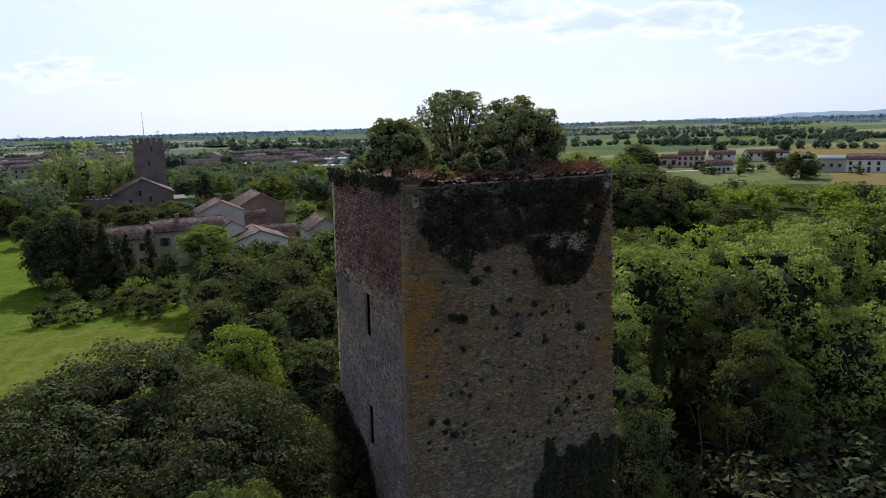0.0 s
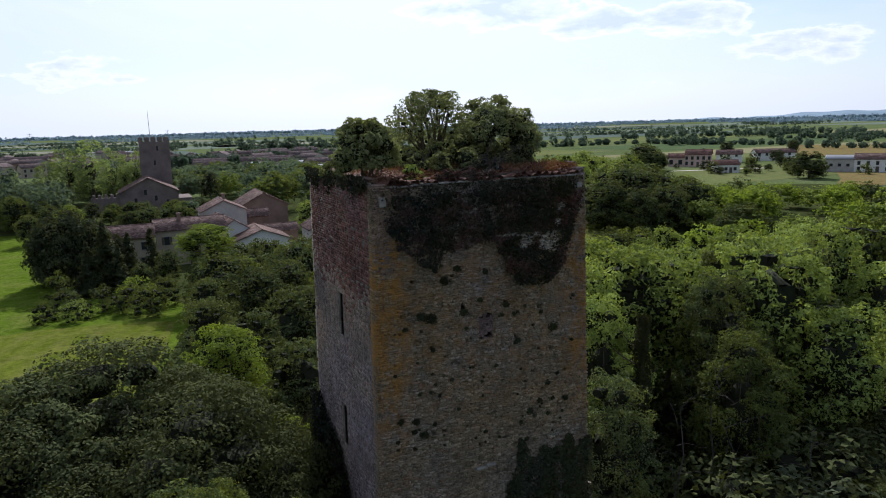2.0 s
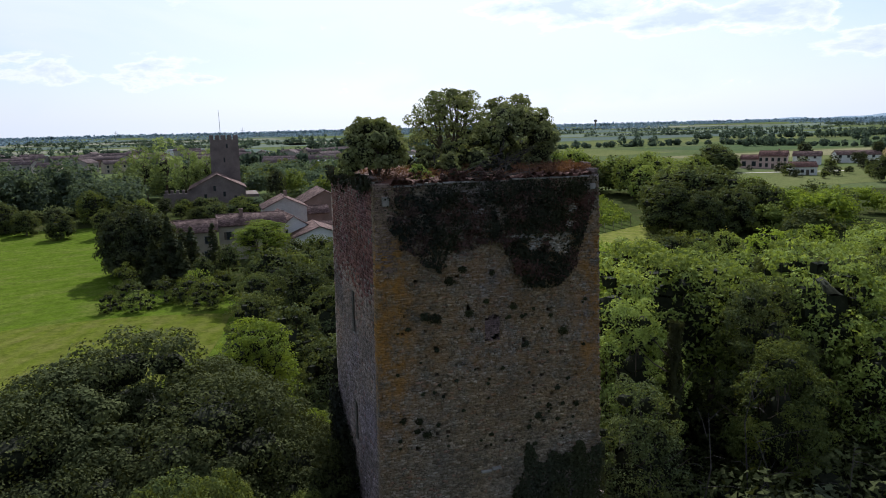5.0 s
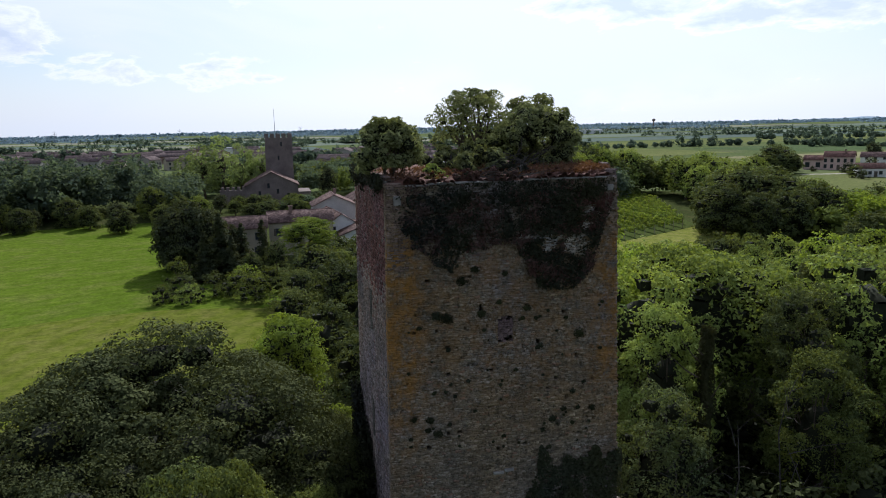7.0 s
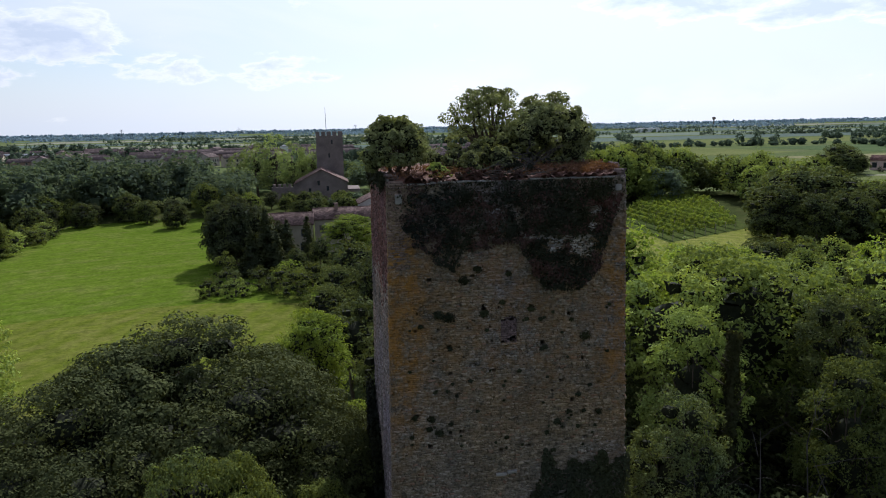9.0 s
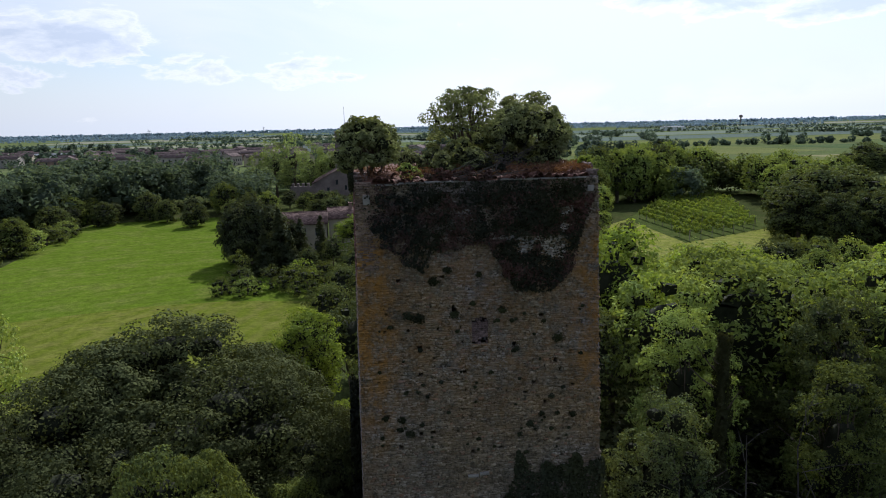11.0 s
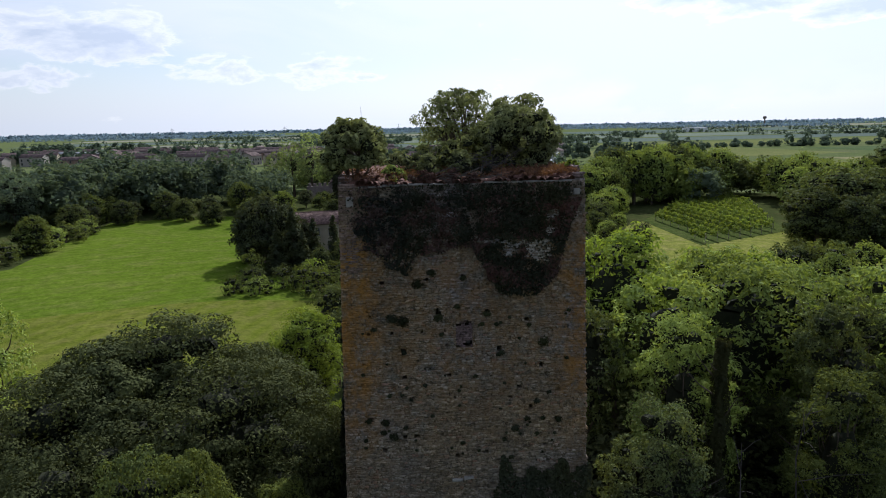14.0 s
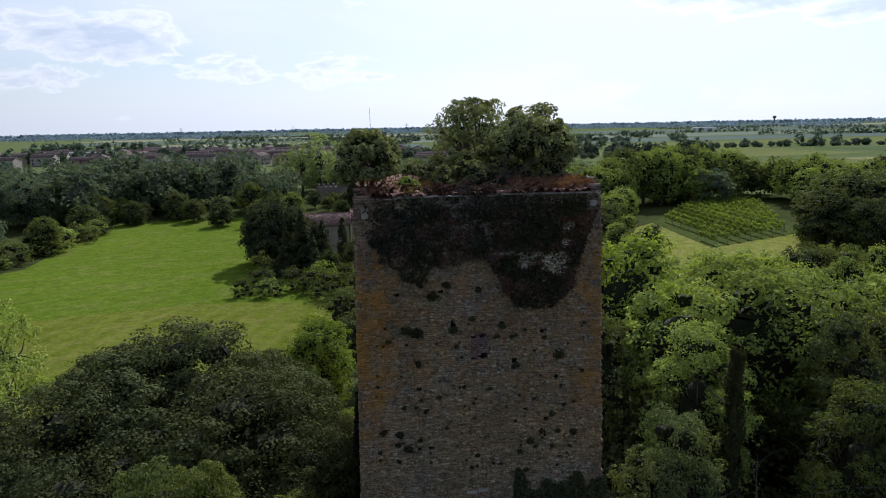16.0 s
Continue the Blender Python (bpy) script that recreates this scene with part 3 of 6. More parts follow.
def tree(key, x, y, leaf, s=1.0, sz=None, turn=0.0, z=0.0, label="", name="tree", group="", category="tree", crown_label=""):
    t = thing(name, label, category, group, at=Matrix.Translation((x, y, z)) @ Matrix.Rotation(turn, 4, "Z") @ Matrix.Diagonal((s, s, sz or s, 1)))
    trunk, crown = PROTO[key]
    part("trunk", trunk, None, t)
    c = part("crown", crown, None, t, crown_label)
    c.material_slots[0].link = "OBJECT"
    c.material_slots[0].material = M[leaf]
    return t

# ---------- ground ----------


def sheet(name, pts, z, mat, label, category="ground"):
    bm = bmesh.new()
    bm.faces.new([bm.verts.new((x, y, z)) for x, y in pts])
    bmesh.ops.triangulate(bm, faces=bm.faces[:])
    ob = part(name, bm, M[mat])
    return tagged(ob, label, category, kind="structure")


sheet("ground", [(-4900, -600), (4900, -600), (4900, 4900), (-4900, 4900)], 0.0, "plain", "wide flat farmland of pale green grass")
sheet("forest_ground", [(-130, -90), (190, -90), (215, 60), (190, 135), (120, 172), (40, 215), (-100, 235), (-150, 120)], 0.03, "forest_floor", "dark leaf-strewn woodland ground")
sheet("meadow", [(-98, 30), (-60, 22), (-24, 24), (-8, 38), (-4, 56), (-1, 68), (-4, 76), (-16, 84), (-22, 100), (-24, 128), (-26, 158), (-48, 158), (-62, 152), (-60, 118), (-58, 96), (-72, 80), (-110, 60)], 0.07, "meadow", "bright green mown meadow with faint swaths", "meadow")
sheet("clearing", [(40, 66), (50, 58), (66, 63), (86, 79), (82, 106), (78, 108), (62, 100), (62, 126), (54, 118), (46, 100)], 0.07, "clearing", "sunlit grass clearing with worn paths", "grass")
sheet("vineyard_ground", [(58, 92.6), (81, 104), (101, 154), (84, 159), (60, 124)], 0.10, "vineground", "grassy ground between the vine rows", "grass")
sheet("track", [(196, 206), (203, 203.5), (236, 192), (240, 194), (204, 206.5), (197, 208.5)], 0.10, "road", "pale gravel road by the farmhouses", "road")
FIELDS = [
    ("pasture", 150, 150, 420, 215, 0.06), ("wheat", 250, 285, 520, 345, 0.06), 
    ("pasture", 120, 250, 330, 330, 0.05), ("maize", 320, 360, 900, 480, 0.06), ("pasture", 140, 360, 300, 520, 0.06), ("maize", 40, 420, 180, 560, 0.05),
    ("pasture", 220, 540, 700, 690, 0.06), ("wheat", 760, 520, 1300, 640, 0.06), ("maize", 200, 720, 900, 900, 0.06), ("pasture", 300, 930, 1200, 1180, 0.08),
    ("wheat", 100, 980, 280, 1200, 0.08), ("pasture", 1300, 700, 2100, 1100, 0.08), ("maize", 400, 1250, 1500, 1700, 0.1), ("wheat", 900, 1800, 1900, 2300, 0.15),
    ("pasture", -420, 700, -160, 900, 0.06), ("maize", -140, 690, 60, 860, 0.06), ("wheat", -380, 940, -60, 1120, 0.08), ("pasture", -40, 900, 170, 1150, 0.08),
    ("maize", -600, 1180, -80, 1500, 0.1), ("pasture", -60, 1250, 330, 1600, 0.1), ("wheat", -700, 1600, 200, 1950, 0.12), ("maize", -900, 2050, 600, 2700, 0.15),
    ("pasture", -420, 480, -250, 660, 0.06), ("pasture", 1500, 1200, 2800, 2000, 0.15),
]
for k, (mat, x0, y0, x1, y1, z) in enumerate(FIELDS):
    # past 680 m the field takes the colour with haze mixed in
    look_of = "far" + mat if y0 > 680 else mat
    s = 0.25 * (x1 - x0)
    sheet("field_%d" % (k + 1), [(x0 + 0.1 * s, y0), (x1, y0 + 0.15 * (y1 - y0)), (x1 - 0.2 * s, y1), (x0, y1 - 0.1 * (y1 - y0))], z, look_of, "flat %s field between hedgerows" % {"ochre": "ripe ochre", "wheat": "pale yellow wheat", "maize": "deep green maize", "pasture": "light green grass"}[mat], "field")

sheet("ochre_field", [(194, 128), (208, 104), (282, 126), (246, 144), (235, 159), (212, 140)], 0.12, "ochre", "ripe ochre field before the farmhouses", "field")
sheet("ochre_field", [(318, 250), (348, 198), (508, 250), (440, 342)], 0.13, "ochre", "ripe ochre field behind the farmhouses", "field")
sheet("mown_strip", [(-98, 33), (-60, 25), (-24, 27), (-8, 41), (-5, 56), (-4, 64), (-8, 65.6), (-17, 67.6), (-27, 67), (-41.5, 62.5), (-98, 50)], 0.11, "mown", "drier mown grass at the meadow's near end", "meadow")

# ---------- the ruined tower ----------
TOP, DEPTH = 19.85, 7.8


def left_x(z):
    return -0.62 + 0.0165 * z


def right_x(z):
    return 7.90 - 0.021 * z


def cells(rng, z0, z1, height, lengths, ends, holes, gaps):
    """Courses of pieces: (middle, level, half length, half height); none where a hole is."""
    got, beds = [], []
    z = z0
    while z < z1:
        h = height * rng.uniform(0.74, 1.30)
        a, b = ends(z)
        u = a - rng.uniform(0, lengths[0] * 0.6)
        spans = [(a, b)]
        for x0, x1, y0, y1 in holes:
            if y0 < z + h / 2 < y1:
                spans = [(s, e) for p, q in spans for s, e in ((p, min(q, x0)), (max(p, x1), q)) if e - s > 0.02]
        beds += [((s + e) / 2, z + h / 2, (e - s) / 2, h / 2) for s, e in spans]
        while u < b:
            w = rng.uniform(*lengths)
            u0, u1 = max(u, a), min(u + w, b)
            mid, lev = (u0 + u1) / 2, z + h / 2
            u += w
            if u1 - u0 < 0.03 or rng.random() < gaps:
                continue
            spans = [(u0, u1)]
            for x0, x1, y0, y1 in holes:
                if y0 < lev < y1:
                    spans = [(s, e) for p, q in spans for s, e in ((p, min(q, x0)), (max(p, x1), q)) if e - s > 0.02]
            got += [((s + e) / 2, lev, (e - s) / 2, h / 2) for s, e in spans]
        z += h
    return np.array(got), np.array(beds)


tower = thing("tower", "tall square ruined stone and brick tower overgrown with ivy and shrubs", "tower")
rng = np.random.default_rng(11)
NICHE = (3.27, 3.82, 14.50, 15.46)
PUTLOGS = [(4.28, 15.72), (1.52, 15.60), (2.72, 15.66), (6.18, 14.62), (1.55, 14.55), (1.58, 13.60), (3.02, 13.62), (4.70, 14.42), (5.05, 12.75), (6.10, 13.80),
           (1.52, 11.56), (1.92, 11.58), (5.20, 11.60), (6.62, 11.86), (6.70, 12.90), (0.42, 12.25), (0.95, 16.75), (2.35, 16.85), (3.52, 16.90), (5.35, 13.05), (4.20, 10.85),
           (5.75, 12.35), (2.95, 12.30), (0.85, 11.10), (6.20, 10.95), (3.25, 10.75), (7.05, 15.10), (5.62, 15.35)]
holes = [NICHE] + [(x - rng.uniform(0.06, 0.10), x + rng.uniform(0.06, 0.10), z - rng.uniform(0.06, 0.1), z + rng.uniform(0.05, 0.09)) for x, z in PUTLOGS]
for k in range(75):
    x, z = rng.uniform(0.1, 7.2), 9.6 + 7.2 * rng.random() ** 1.2
    holes.append((x - rng.uniform(0.02, 0.06), x + rng.uniform(0.02, 0.06), z - rng.uniform(0.035, 0.05), z + rng.uniform(0.035, 0.05)))
front, front_beds = cells(rng, 8.2, TOP - 0.05, 0.066, (0.07, 0.22), lambda z: (left_x(z) + rng.normal(0, 0.008), right_x(z) + rng.normal(0, 0.028)), holes, 0.032)
core = part("core", box(2.2, right_x(0) - 0.42, 0.95, DEPTH - 0.02, -0.2, TOP - 0.32), M["mortar"], tower)


def front_mesh(rows, proud, recess, name, jit):
    n = len(rows)
    c = np.stack([rows[:, 0], np.zeros(n), rows[:, 1]], 1)
    out = rng.normal(0, proud, n).clip(-2 * proud, 2 * proud)
    y0 = recess - out
    c[:, 1] = (y0 + 0.40) / 2
    if proud:
        c[:, 2] += rng.normal(0, 0.010, n)
    h = np.stack([rows[:, 2] - (0.005 if proud else -0.001), (0.40 - y0) / 2, rows[:, 3] - (0.005 if proud else -0.001)], 1)
    return boxes_mesh(name, c, h, jit, rng)


near = (front[:, 0] > 2.5) & (front[:, 0] < 4.6) & (front[:, 1] > 14.1) & (front[:, 1] < 15.85)
front_wall = part("front_wall", front_mesh(front_beds, 0.0, 0.014, "front_wall", 0.0), M["wallmortar"], tower, "recessed crumbling mortar")
tagged(front_wall, kind="stuff")
rest = front[~near]
quoin = (rest[:, 0] - rest[:, 2] < left_x(rest[:, 1]) + 0.40 + 0.25 * rng.random(len(rest))) & (rest[:, 1] > 16.9 + 0.6 * rng.random(len(rest)))
tagged(part("quoin_brickwork", front_mesh(rest[quoin], 0.012, 0.0, "quoin_brickwork", 0.006), M["quoin"], front_wall, "weathered brown corner bricks"), kind="stuff")
rest = rest[~quoin]
washed = np.zeros(len(rest), bool)
for x, z, a, b in ((5.95, 17.65, 0.50, 0.34), (5.05, 17.72, 0.32, 0.22), (5.5, 17.95, 0.9, 0.07), (6.45, 18.82, 0.22, 0.16), (6.35, 18.3, 0.16, 0.2), (4.6, 18.03, 1.0, 0.05), (3.1, 18.9, 0.3, 0.10)):
    washed |= ((rest[:, 0] - x) / a) ** 2 + ((rest[:, 1] - z) / b) ** 2 < rng.uniform(0.5, 1.5, len(rest))
tagged(part("limewashed_stonework", front_mesh(rest[washed], 0.018, 0.0, "limewashed_stonework", 0.008), M["limewash"], front_wall, "whitish stones with lime and dead roots"), kind="stuff")
rest = rest[~washed]
tagged(part("stonework", front_mesh(rest, 0.020, 0.0, "stonework", 0.012), M["stone"], front_wall, "weathered rubble with orange lichen"), kind="stuff")

# the left wall, its two slits and its small holes
SLITS = [(3.58, 4.20, 14.18, 15.80), (3.58, 4.20, 9.92, 11.55)]
lholes = SLITS + [(u - 0.07, u + 0.07, z - 0.09, z + 0.09) for u, z in ((2.35, 14.95), (5.75, 14.75), (1.45, 14.30), (2.4, 13.60), (1.2, 12.9), (5.6, 12.4), (2.3, 11.4), (4.6, 12.0), (1.2, 10.2), (3.0, 16.4), (5.2, 11.2))]
lholes = [((a - 0.408) * DEPTH / (DEPTH - 0.42), (b - 0.408) * DEPTH / (DEPTH - 0.42), c, d) for a, b, c, d in lholes]
left, left_beds = cells(rng, 7.0, TOP + 0.1, 0.086, (0.20, 0.30), lambda z: (0.0, DEPTH), lholes, 0.006)


def left_mesh(rows, proud, recess, name, jit):
    n = len(rows)
    x = left_x(rows[:, 1]) + recess - (rng.normal(0, proud, n) if proud else 0)
    g = 0.007 if proud else -0.001
    deep = left_x(rows[:, 1]) + 0.075
    c = np.stack([(x + deep) / 2, rows[:, 0], rows[:, 1]], 1)
    h = np.stack([(deep - x) / 2, rows[:, 2] - g, rows[:, 3] - g], 1)
    return boxes_mesh(name, c, h, jit, rng)


for rows in (left, left_beds):
    rows[:, 0] = rows[:, 0] * (DEPTH - 0.42) / DEPTH + 0.408
side_wall = part("side_wall", left_mesh(left_beds, 0.0, 0.016, "side_wall", 0.0), M["mortar"], tower, "recessed mortar")
tagged(side_wall, kind="stuff")
line = 16.15 + 0.25 * np.sin(left[:, 0] * 1.7) + rng.normal(0, 0.35, len(left))
tagged(part("upper_brickwork", left_mesh(left[left[:, 1] > line], 0.012, 0.0, "upper_brickwork", 0.005), M["brick"], side_wall, "weathered red bricks"), kind="stuff")
tagged(part("lower_brickwork", left_mesh(left[left[:, 1] <= line], 0.009, 0.0, "lower_brickwork", 0.004), M["palebrick"], side_wall, "pale weathered bricks"), kind="stuff")
for y0, y1, z0, z1 in SLITS:
    part("slit_lintel", box(left_x(z1) - 0.006, 0.1, y0 - 0.10, y1 + 0.10, z1 - 0.02, z1 + 0.13, 0.012), M["palebrick"], side_wall)
part("back_wall", box(left_x(20) + 0.02, right_x(20) - 0.02, DEPTH - 0.03, DEPTH + 0.02, -0.2, TOP), M["palebrick"], tower)
bm = bmesh.new()
ring = [bm.verts.new(c) for c in ((right_x(0), 0.03, -0.2), (right_x(0), DEPTH, -0.2), (right_x(TOP), DEPTH, TOP + 0.15), (right_x(TOP), 0.03, TOP + 0.05),
                                  (7.0, 0.03, -0.2), (7.0, DEPTH, -0.2), (7.0, DEPTH, TOP + 0.15), (7.0, 0.03, TOP + 0.05))]
for f in ((0, 1, 2, 3), (7, 6, 5, 4), (0, 4, 5, 1), (1, 5, 6, 2), (2, 6, 7, 3), (3, 7, 4, 0)):
    bm.faces.new([ring[i] for i in f])
part("far_side_wall", bm, M["palebrick"], tower)
part("lower_front", box(left_x(0), right_x(0), 0.0, 0.4, -0.2, 8.2), M["stone"], tower)
part("lower_side", box(left_x(0), 0.2, 0.402, DEPTH, -0.2, 7.0), M["palebrick"], tower)

# the walled-up arched niche
niche = part("niche", box(NICHE[0] - 0.1, NICHE[1] + 0.1, 0.62, 0.70, NICHE[2] - 0.1, NICHE[3] + 0.1), M["mortar"], tower, "arched window walled up with reddish brick")
mid = (NICHE[0] + NICHE[1]) / 2
half = (NICHE[1] - NICHE[0]) / 2
GAPS = ((-0.14, 0.80, 0.07, 0.055), (0.12, 0.83, 0.08, 0.065), (-0.17, 0.07, 0.09, 0.05), (0.12, 0.13, 0.11, 0.09))
z, row = NICHE[2] + 0.01, 0
while z < NICHE[3] - 0.03:
    u = -half - 0.06 * (row % 2)
    while u < half - 0.02:
        w = rng.uniform(0.10, 0.19)
        a, b = max(u, -half), min(u + w, half)
        v = z + 0.034 - NICHE[2]
        u += w
        if b - a < 0.03:
            continue
        over = v - (NICHE[3] - NICHE[2] - half)
        outside = over > 0 and math.hypot((a + b) / 2, over) > half - 0.02
        if any(((a + b) / 2 - gx0) ** 2 / gw ** 2 + (v - gz0) ** 2 / gh ** 2 < 1 for gx0, gz0, gw, gh in GAPS):
            continue
        part("brick" if not outside else "stone", box(mid + a + 0.004, mid + b - 0.004, (0.0 if outside else 0.045) + rng.uniform(0, 0.02), 0.32, z, z + 0.066, 0.006), M["stone" if outside else "nichebrick"], niche)
    z += 0.074
    row += 1
# pale stones under the eaves, ledge, eave slabs
for x, z, w, h in ((0.04, 19.38, 0.11, 0.15), (7.20, 19.50, 0.11, 0.10)):
    part("corbel", box(x - w, x + w, -0.10, 0.2, z - h, z + h, 0.02), M["dressed"], tower, "pale projecting stone block")
for x0, x1, z in ((3.05, 3.42, 9.92), (3.45, 3.78, 9.97)):
    part("ledge_stone", box(x0, x1, -0.09, 0.2, z - 0.05, z + 0.04, 0.015), M["dressed"], tower, "pale projecting stone")
for x0, x1, dz in ((0.32, 1.05, 0.0), (1.06, 1.86, 0.03), (1.87, 2.95, 0.035), (4.22, 5.10, 0.05), (5.11, 6.0, 0.04), (6.01, 7.05, 0.03)):
    part("eave_slab", box(x0, x1, -0.09, 0.3, 19.795 + dz, 19.85 + dz, 0.012), M["dressed"], tower, "pale stone eave slab")

# top: earth, broken tiles, parapet ends
N = 44
gx, gy = np.meshgrid(np.linspace(0, 1, N), np.linspace(0, 1, N), indexing="ij")
X, Y = left_x(TOP) + 0.02 + gx * (right_x(TOP) - left_x(TOP) - 0.04), 0.05 + gy * (DEPTH - 0.1)
Z = np.array([[19.90 + 0.16 * min(y, 2.5) / 2.5 + 0.12 * noise.noise((x * 0.9, y * 0.9, 0)) + 0.05 * noise.noise((x * 4, y * 4, 3)) for x, y in zip(a, b)] for a, b in zip(X, Y)])
Z += 0.16 * np.exp(-((X - 7.1) / 0.55) ** 2) * (Y > 0.25) * np.clip(Y, 0, 0.8)
Z[:, 0] -= 0.1
idx = np.arange(N * N).reshape(N, N)
faces = np.stack([idx[:-1, :-1], idx[1:, :-1], idx[1:, 1:], idx[:-1, 1:]], -1).reshape(-1, 4)
part("roof_rubble", poly_mesh("roof_rubble", np.stack([X, Y, Z], -1).reshape(-1, 3), faces), M["earth"], tower, "red-brown earth and broken tiles")


def coppo():
    bm = bmesh.new()
    rings = []
    for y, r in ((-0.21, 0.085), (0.0, 0.095), (0.21, 0.105)):
        rings.append(([bm.verts.new((-math.cos(a) * r, y, math.sin(a) * r * 0.9)) for a in (math.pi * k / 6 for k in range(7))],
                      [bm.verts.new((-math.cos(a) * (r - 0.016), y, math.sin(a) * (r - 0.016) * 0.9)) for a in (math.pi * k / 6 for k in range(7))]))
    for (a, c), (b, d) in zip(rings, rings[1:]):
        for k in range(6):
            bm.faces.new((a[k], b[k], b[k + 1], a[k + 1]))
            bm.faces.new((c[k + 1], d[k + 1], d[k], c[k]))
    for a, c in (rings[0], rings[-1]):
        for k in range(6):
            bm.faces.new((a[k], a[k + 1], c[k + 1], c[k]))
    return mesh_of(bm, "roof_tile")


tile_mesh = coppo()
tile_mesh.materials.append(M["rooftile"])
for rowi, (yy, zz) in enumerate(((0.02, 19.90), (0.36, 19.97), (0.72, 20.04))):
    x = 0.35
    while x < 7.2:
        keep = 0.90 if (x < 1.7 or x > 4.2) else 0.60
        if rowi:
            keep *= 0.4
        if rng.random() < keep:
            part("roof_tile", tile_mesh, None, tower, at=pose(x + rng.normal(0, 0.015), yy + rng.normal(0, 0.04), zz + rng.normal(0, 0.012), rng.normal(6, 7), rng.normal(0, 12), rng.normal(180, 28)))
        x += 0.193
for k in range(8):
    a, b = rng.uniform(0.2, 7.2), rng.uniform(0.4, 3.0)
    part("roof_tile", tile_mesh, None, tower, at=pose(a, b, 20.03 + 0.05 * b, rng.uniform(-25, 25), rng.uniform(-40, 40), rng.uniform(0, 360)))
for x0, x1, y0, y1, z1 in ((left_x(TOP) + 0.0, 0.22, 0.05, 0.45, 19.94), (7.15, right_x(TOP), 0.05, 0.5, 20.10), (7.2, right_x(TOP), 0.55, 1.5, 20.22), (7.18, right_x(TOP), 1.6, 3.4, 20.05), (left_x(TOP), 0.1, 0.5, 2.2, 20.05), (left_x(TOP), 0.1, 2.3, 7.5, 19.98)):
    zz = TOP - 0.1
    pieces = []
    while zz < z1 - 0.03:
        yy = y0
        while yy < y1 - 0.05:
            w = rng.uniform(0.18, 0.3)
            pieces.append(((x0 + x1) / 2 + rng.normal(0, 0.015), yy + w / 2, zz + 0.04, (x1 - x0) / 2, w / 2 - 0.006, 0.036))
            yy += w
        zz += 0.086
    pieces = np.array(pieces)
    tagged(part("parapet_stub", boxes_mesh("parapet_stub", pieces[:, :3], pieces[:, 3:], 0.020, rng), M["quoin"], tower, "crumbling brick parapet stub"), kind="stuff")

# ---------- plants on the tower ----------


def leaf_thing(name, p, f, size, mat, label, category, kind="", slim=0.62, r=None):
    ob = part(name, leaves(name, p, f, size, r or rng, slim), M[mat])
    return tagged(ob, label, category, kind=kind)


def ivy_on_front():
    r = np.random.default_rng(5)
    n = 52000
    x, z = r.uniform(-0.05, 7.35, n), r.uniform(16.2, 19.85, n)
    edge = np.interp(x, [-0.1, 0.15, 0.4, 0.9, 1.1, 1.75, 1.96, 2.84, 3.7, 4.0, 4.34, 4.7, 5.4, 6.0, 6.65, 6.8, 7.0, 7.3], [19.2, 18.5, 18.0, 17.75, 17.2, 17.1, 17.6, 17.75, 17.9, 17.5, 16.85, 16.4, 16.25, 16.35, 17.05, 17.9, 18.5, 19.3])
    wob = np.array([noise.noise((a * 2.2, b * 2.2, 1.7)) for a, b in zip(x, z)])
    fine = np.array([noise.noise((a * 6, b * 6, 9.7)) for a, b in zip(x, z)])
    ok = z > edge + 0.30 * wob - 0.05
    bare = np.zeros(n, bool)
    for bx, bz, ba, bb in ((5.95, 17.65, 0.52, 0.34), (5.05, 17.72, 0.34, 0.22), (5.5, 17.98, 0.9, 0.08), (6.45, 18.82, 0.24, 0.17), (6.35, 18.3, 0.18, 0.2), (4.6, 18.03, 1.0, 0.05), (3.1, 18.9, 0.35, 0.10)):
        bare |= ((x - bx) / ba) ** 2 + ((z - bz) / bb) ** 2 < 1 + 1.2 * wob + 0.8 * fine
    keep = np.where(bare, 0.10, 0.97) * np.where(fine < -0.32, 0.35, 1.0) * np.where(z > 19.55, 0.35, 1) * np.where((x < 3.6) & (fine < -0.08), 0.35, 1) * np.where(wob < -0.30, 0.35, 1)
    keep = np.where((x < 0.30) & (z > 18.9) | (np.abs(x - 7.17) < 0.2) & (z > 19.3), 0.04, keep)
    ok &= r.random(n) < keep
    x, z, wob, fine = x[ok], z[ok], wob[ok], fine[ok]
    y = -0.03 - r.random(len(x)) ** 2 * 0.16 - 0.30 * np.clip(wob + 0.15, 0, 1) - 0.12 * np.clip(fine + 0.2, 0, 1)
    p = np.stack([x, y, z], 1)
    f = r.normal(0, 0.55, (len(x), 3)) + np.array([0, -1, 0.35])
    patch = np.array([noise.noise((a * 1.1, b * 1.6, 21.3)) for a, b in zip(x, z)])
    brown = r.random(len(x)) < np.clip(0.22 + 1.5 * patch + 0.45 * np.exp(-((x - 2.6) / 1.6) ** 2 - ((z - 18.5) / 0.6) ** 2), 0.04, 0.85)
    leaf_thing("ivy", p[~brown], f[~brown], 0.040, "ivy", "dark ivy hanging thickly down the wall head", "ivy", "stuff", 0.75, r)
    leaf_thing("withered_creeper", p[brown], f[brown], 0.052, "dead", "brown withered creeper among the ivy", "creeper", "stuff", 0.5, r)
    # the ivy that climbs from below
    n = 16000
    x, z = r.uniform(4.1, 7.85, n), r.uniform(5.5, 10.7, n)
    edge = np.interp(x, [4.1, 4.4, 4.75, 5.2, 5.6, 6.1, 6.5, 6.8, 7.3, 7.9], [8.6, 9.3, 10.45, 10.2, 10.0, 10.15, 9.95, 10.3, 9.9, 10.1])
    wob = np.array([noise.noise((a * 3, b * 1.2, 4.7)) for a, b in zip(x, z)])
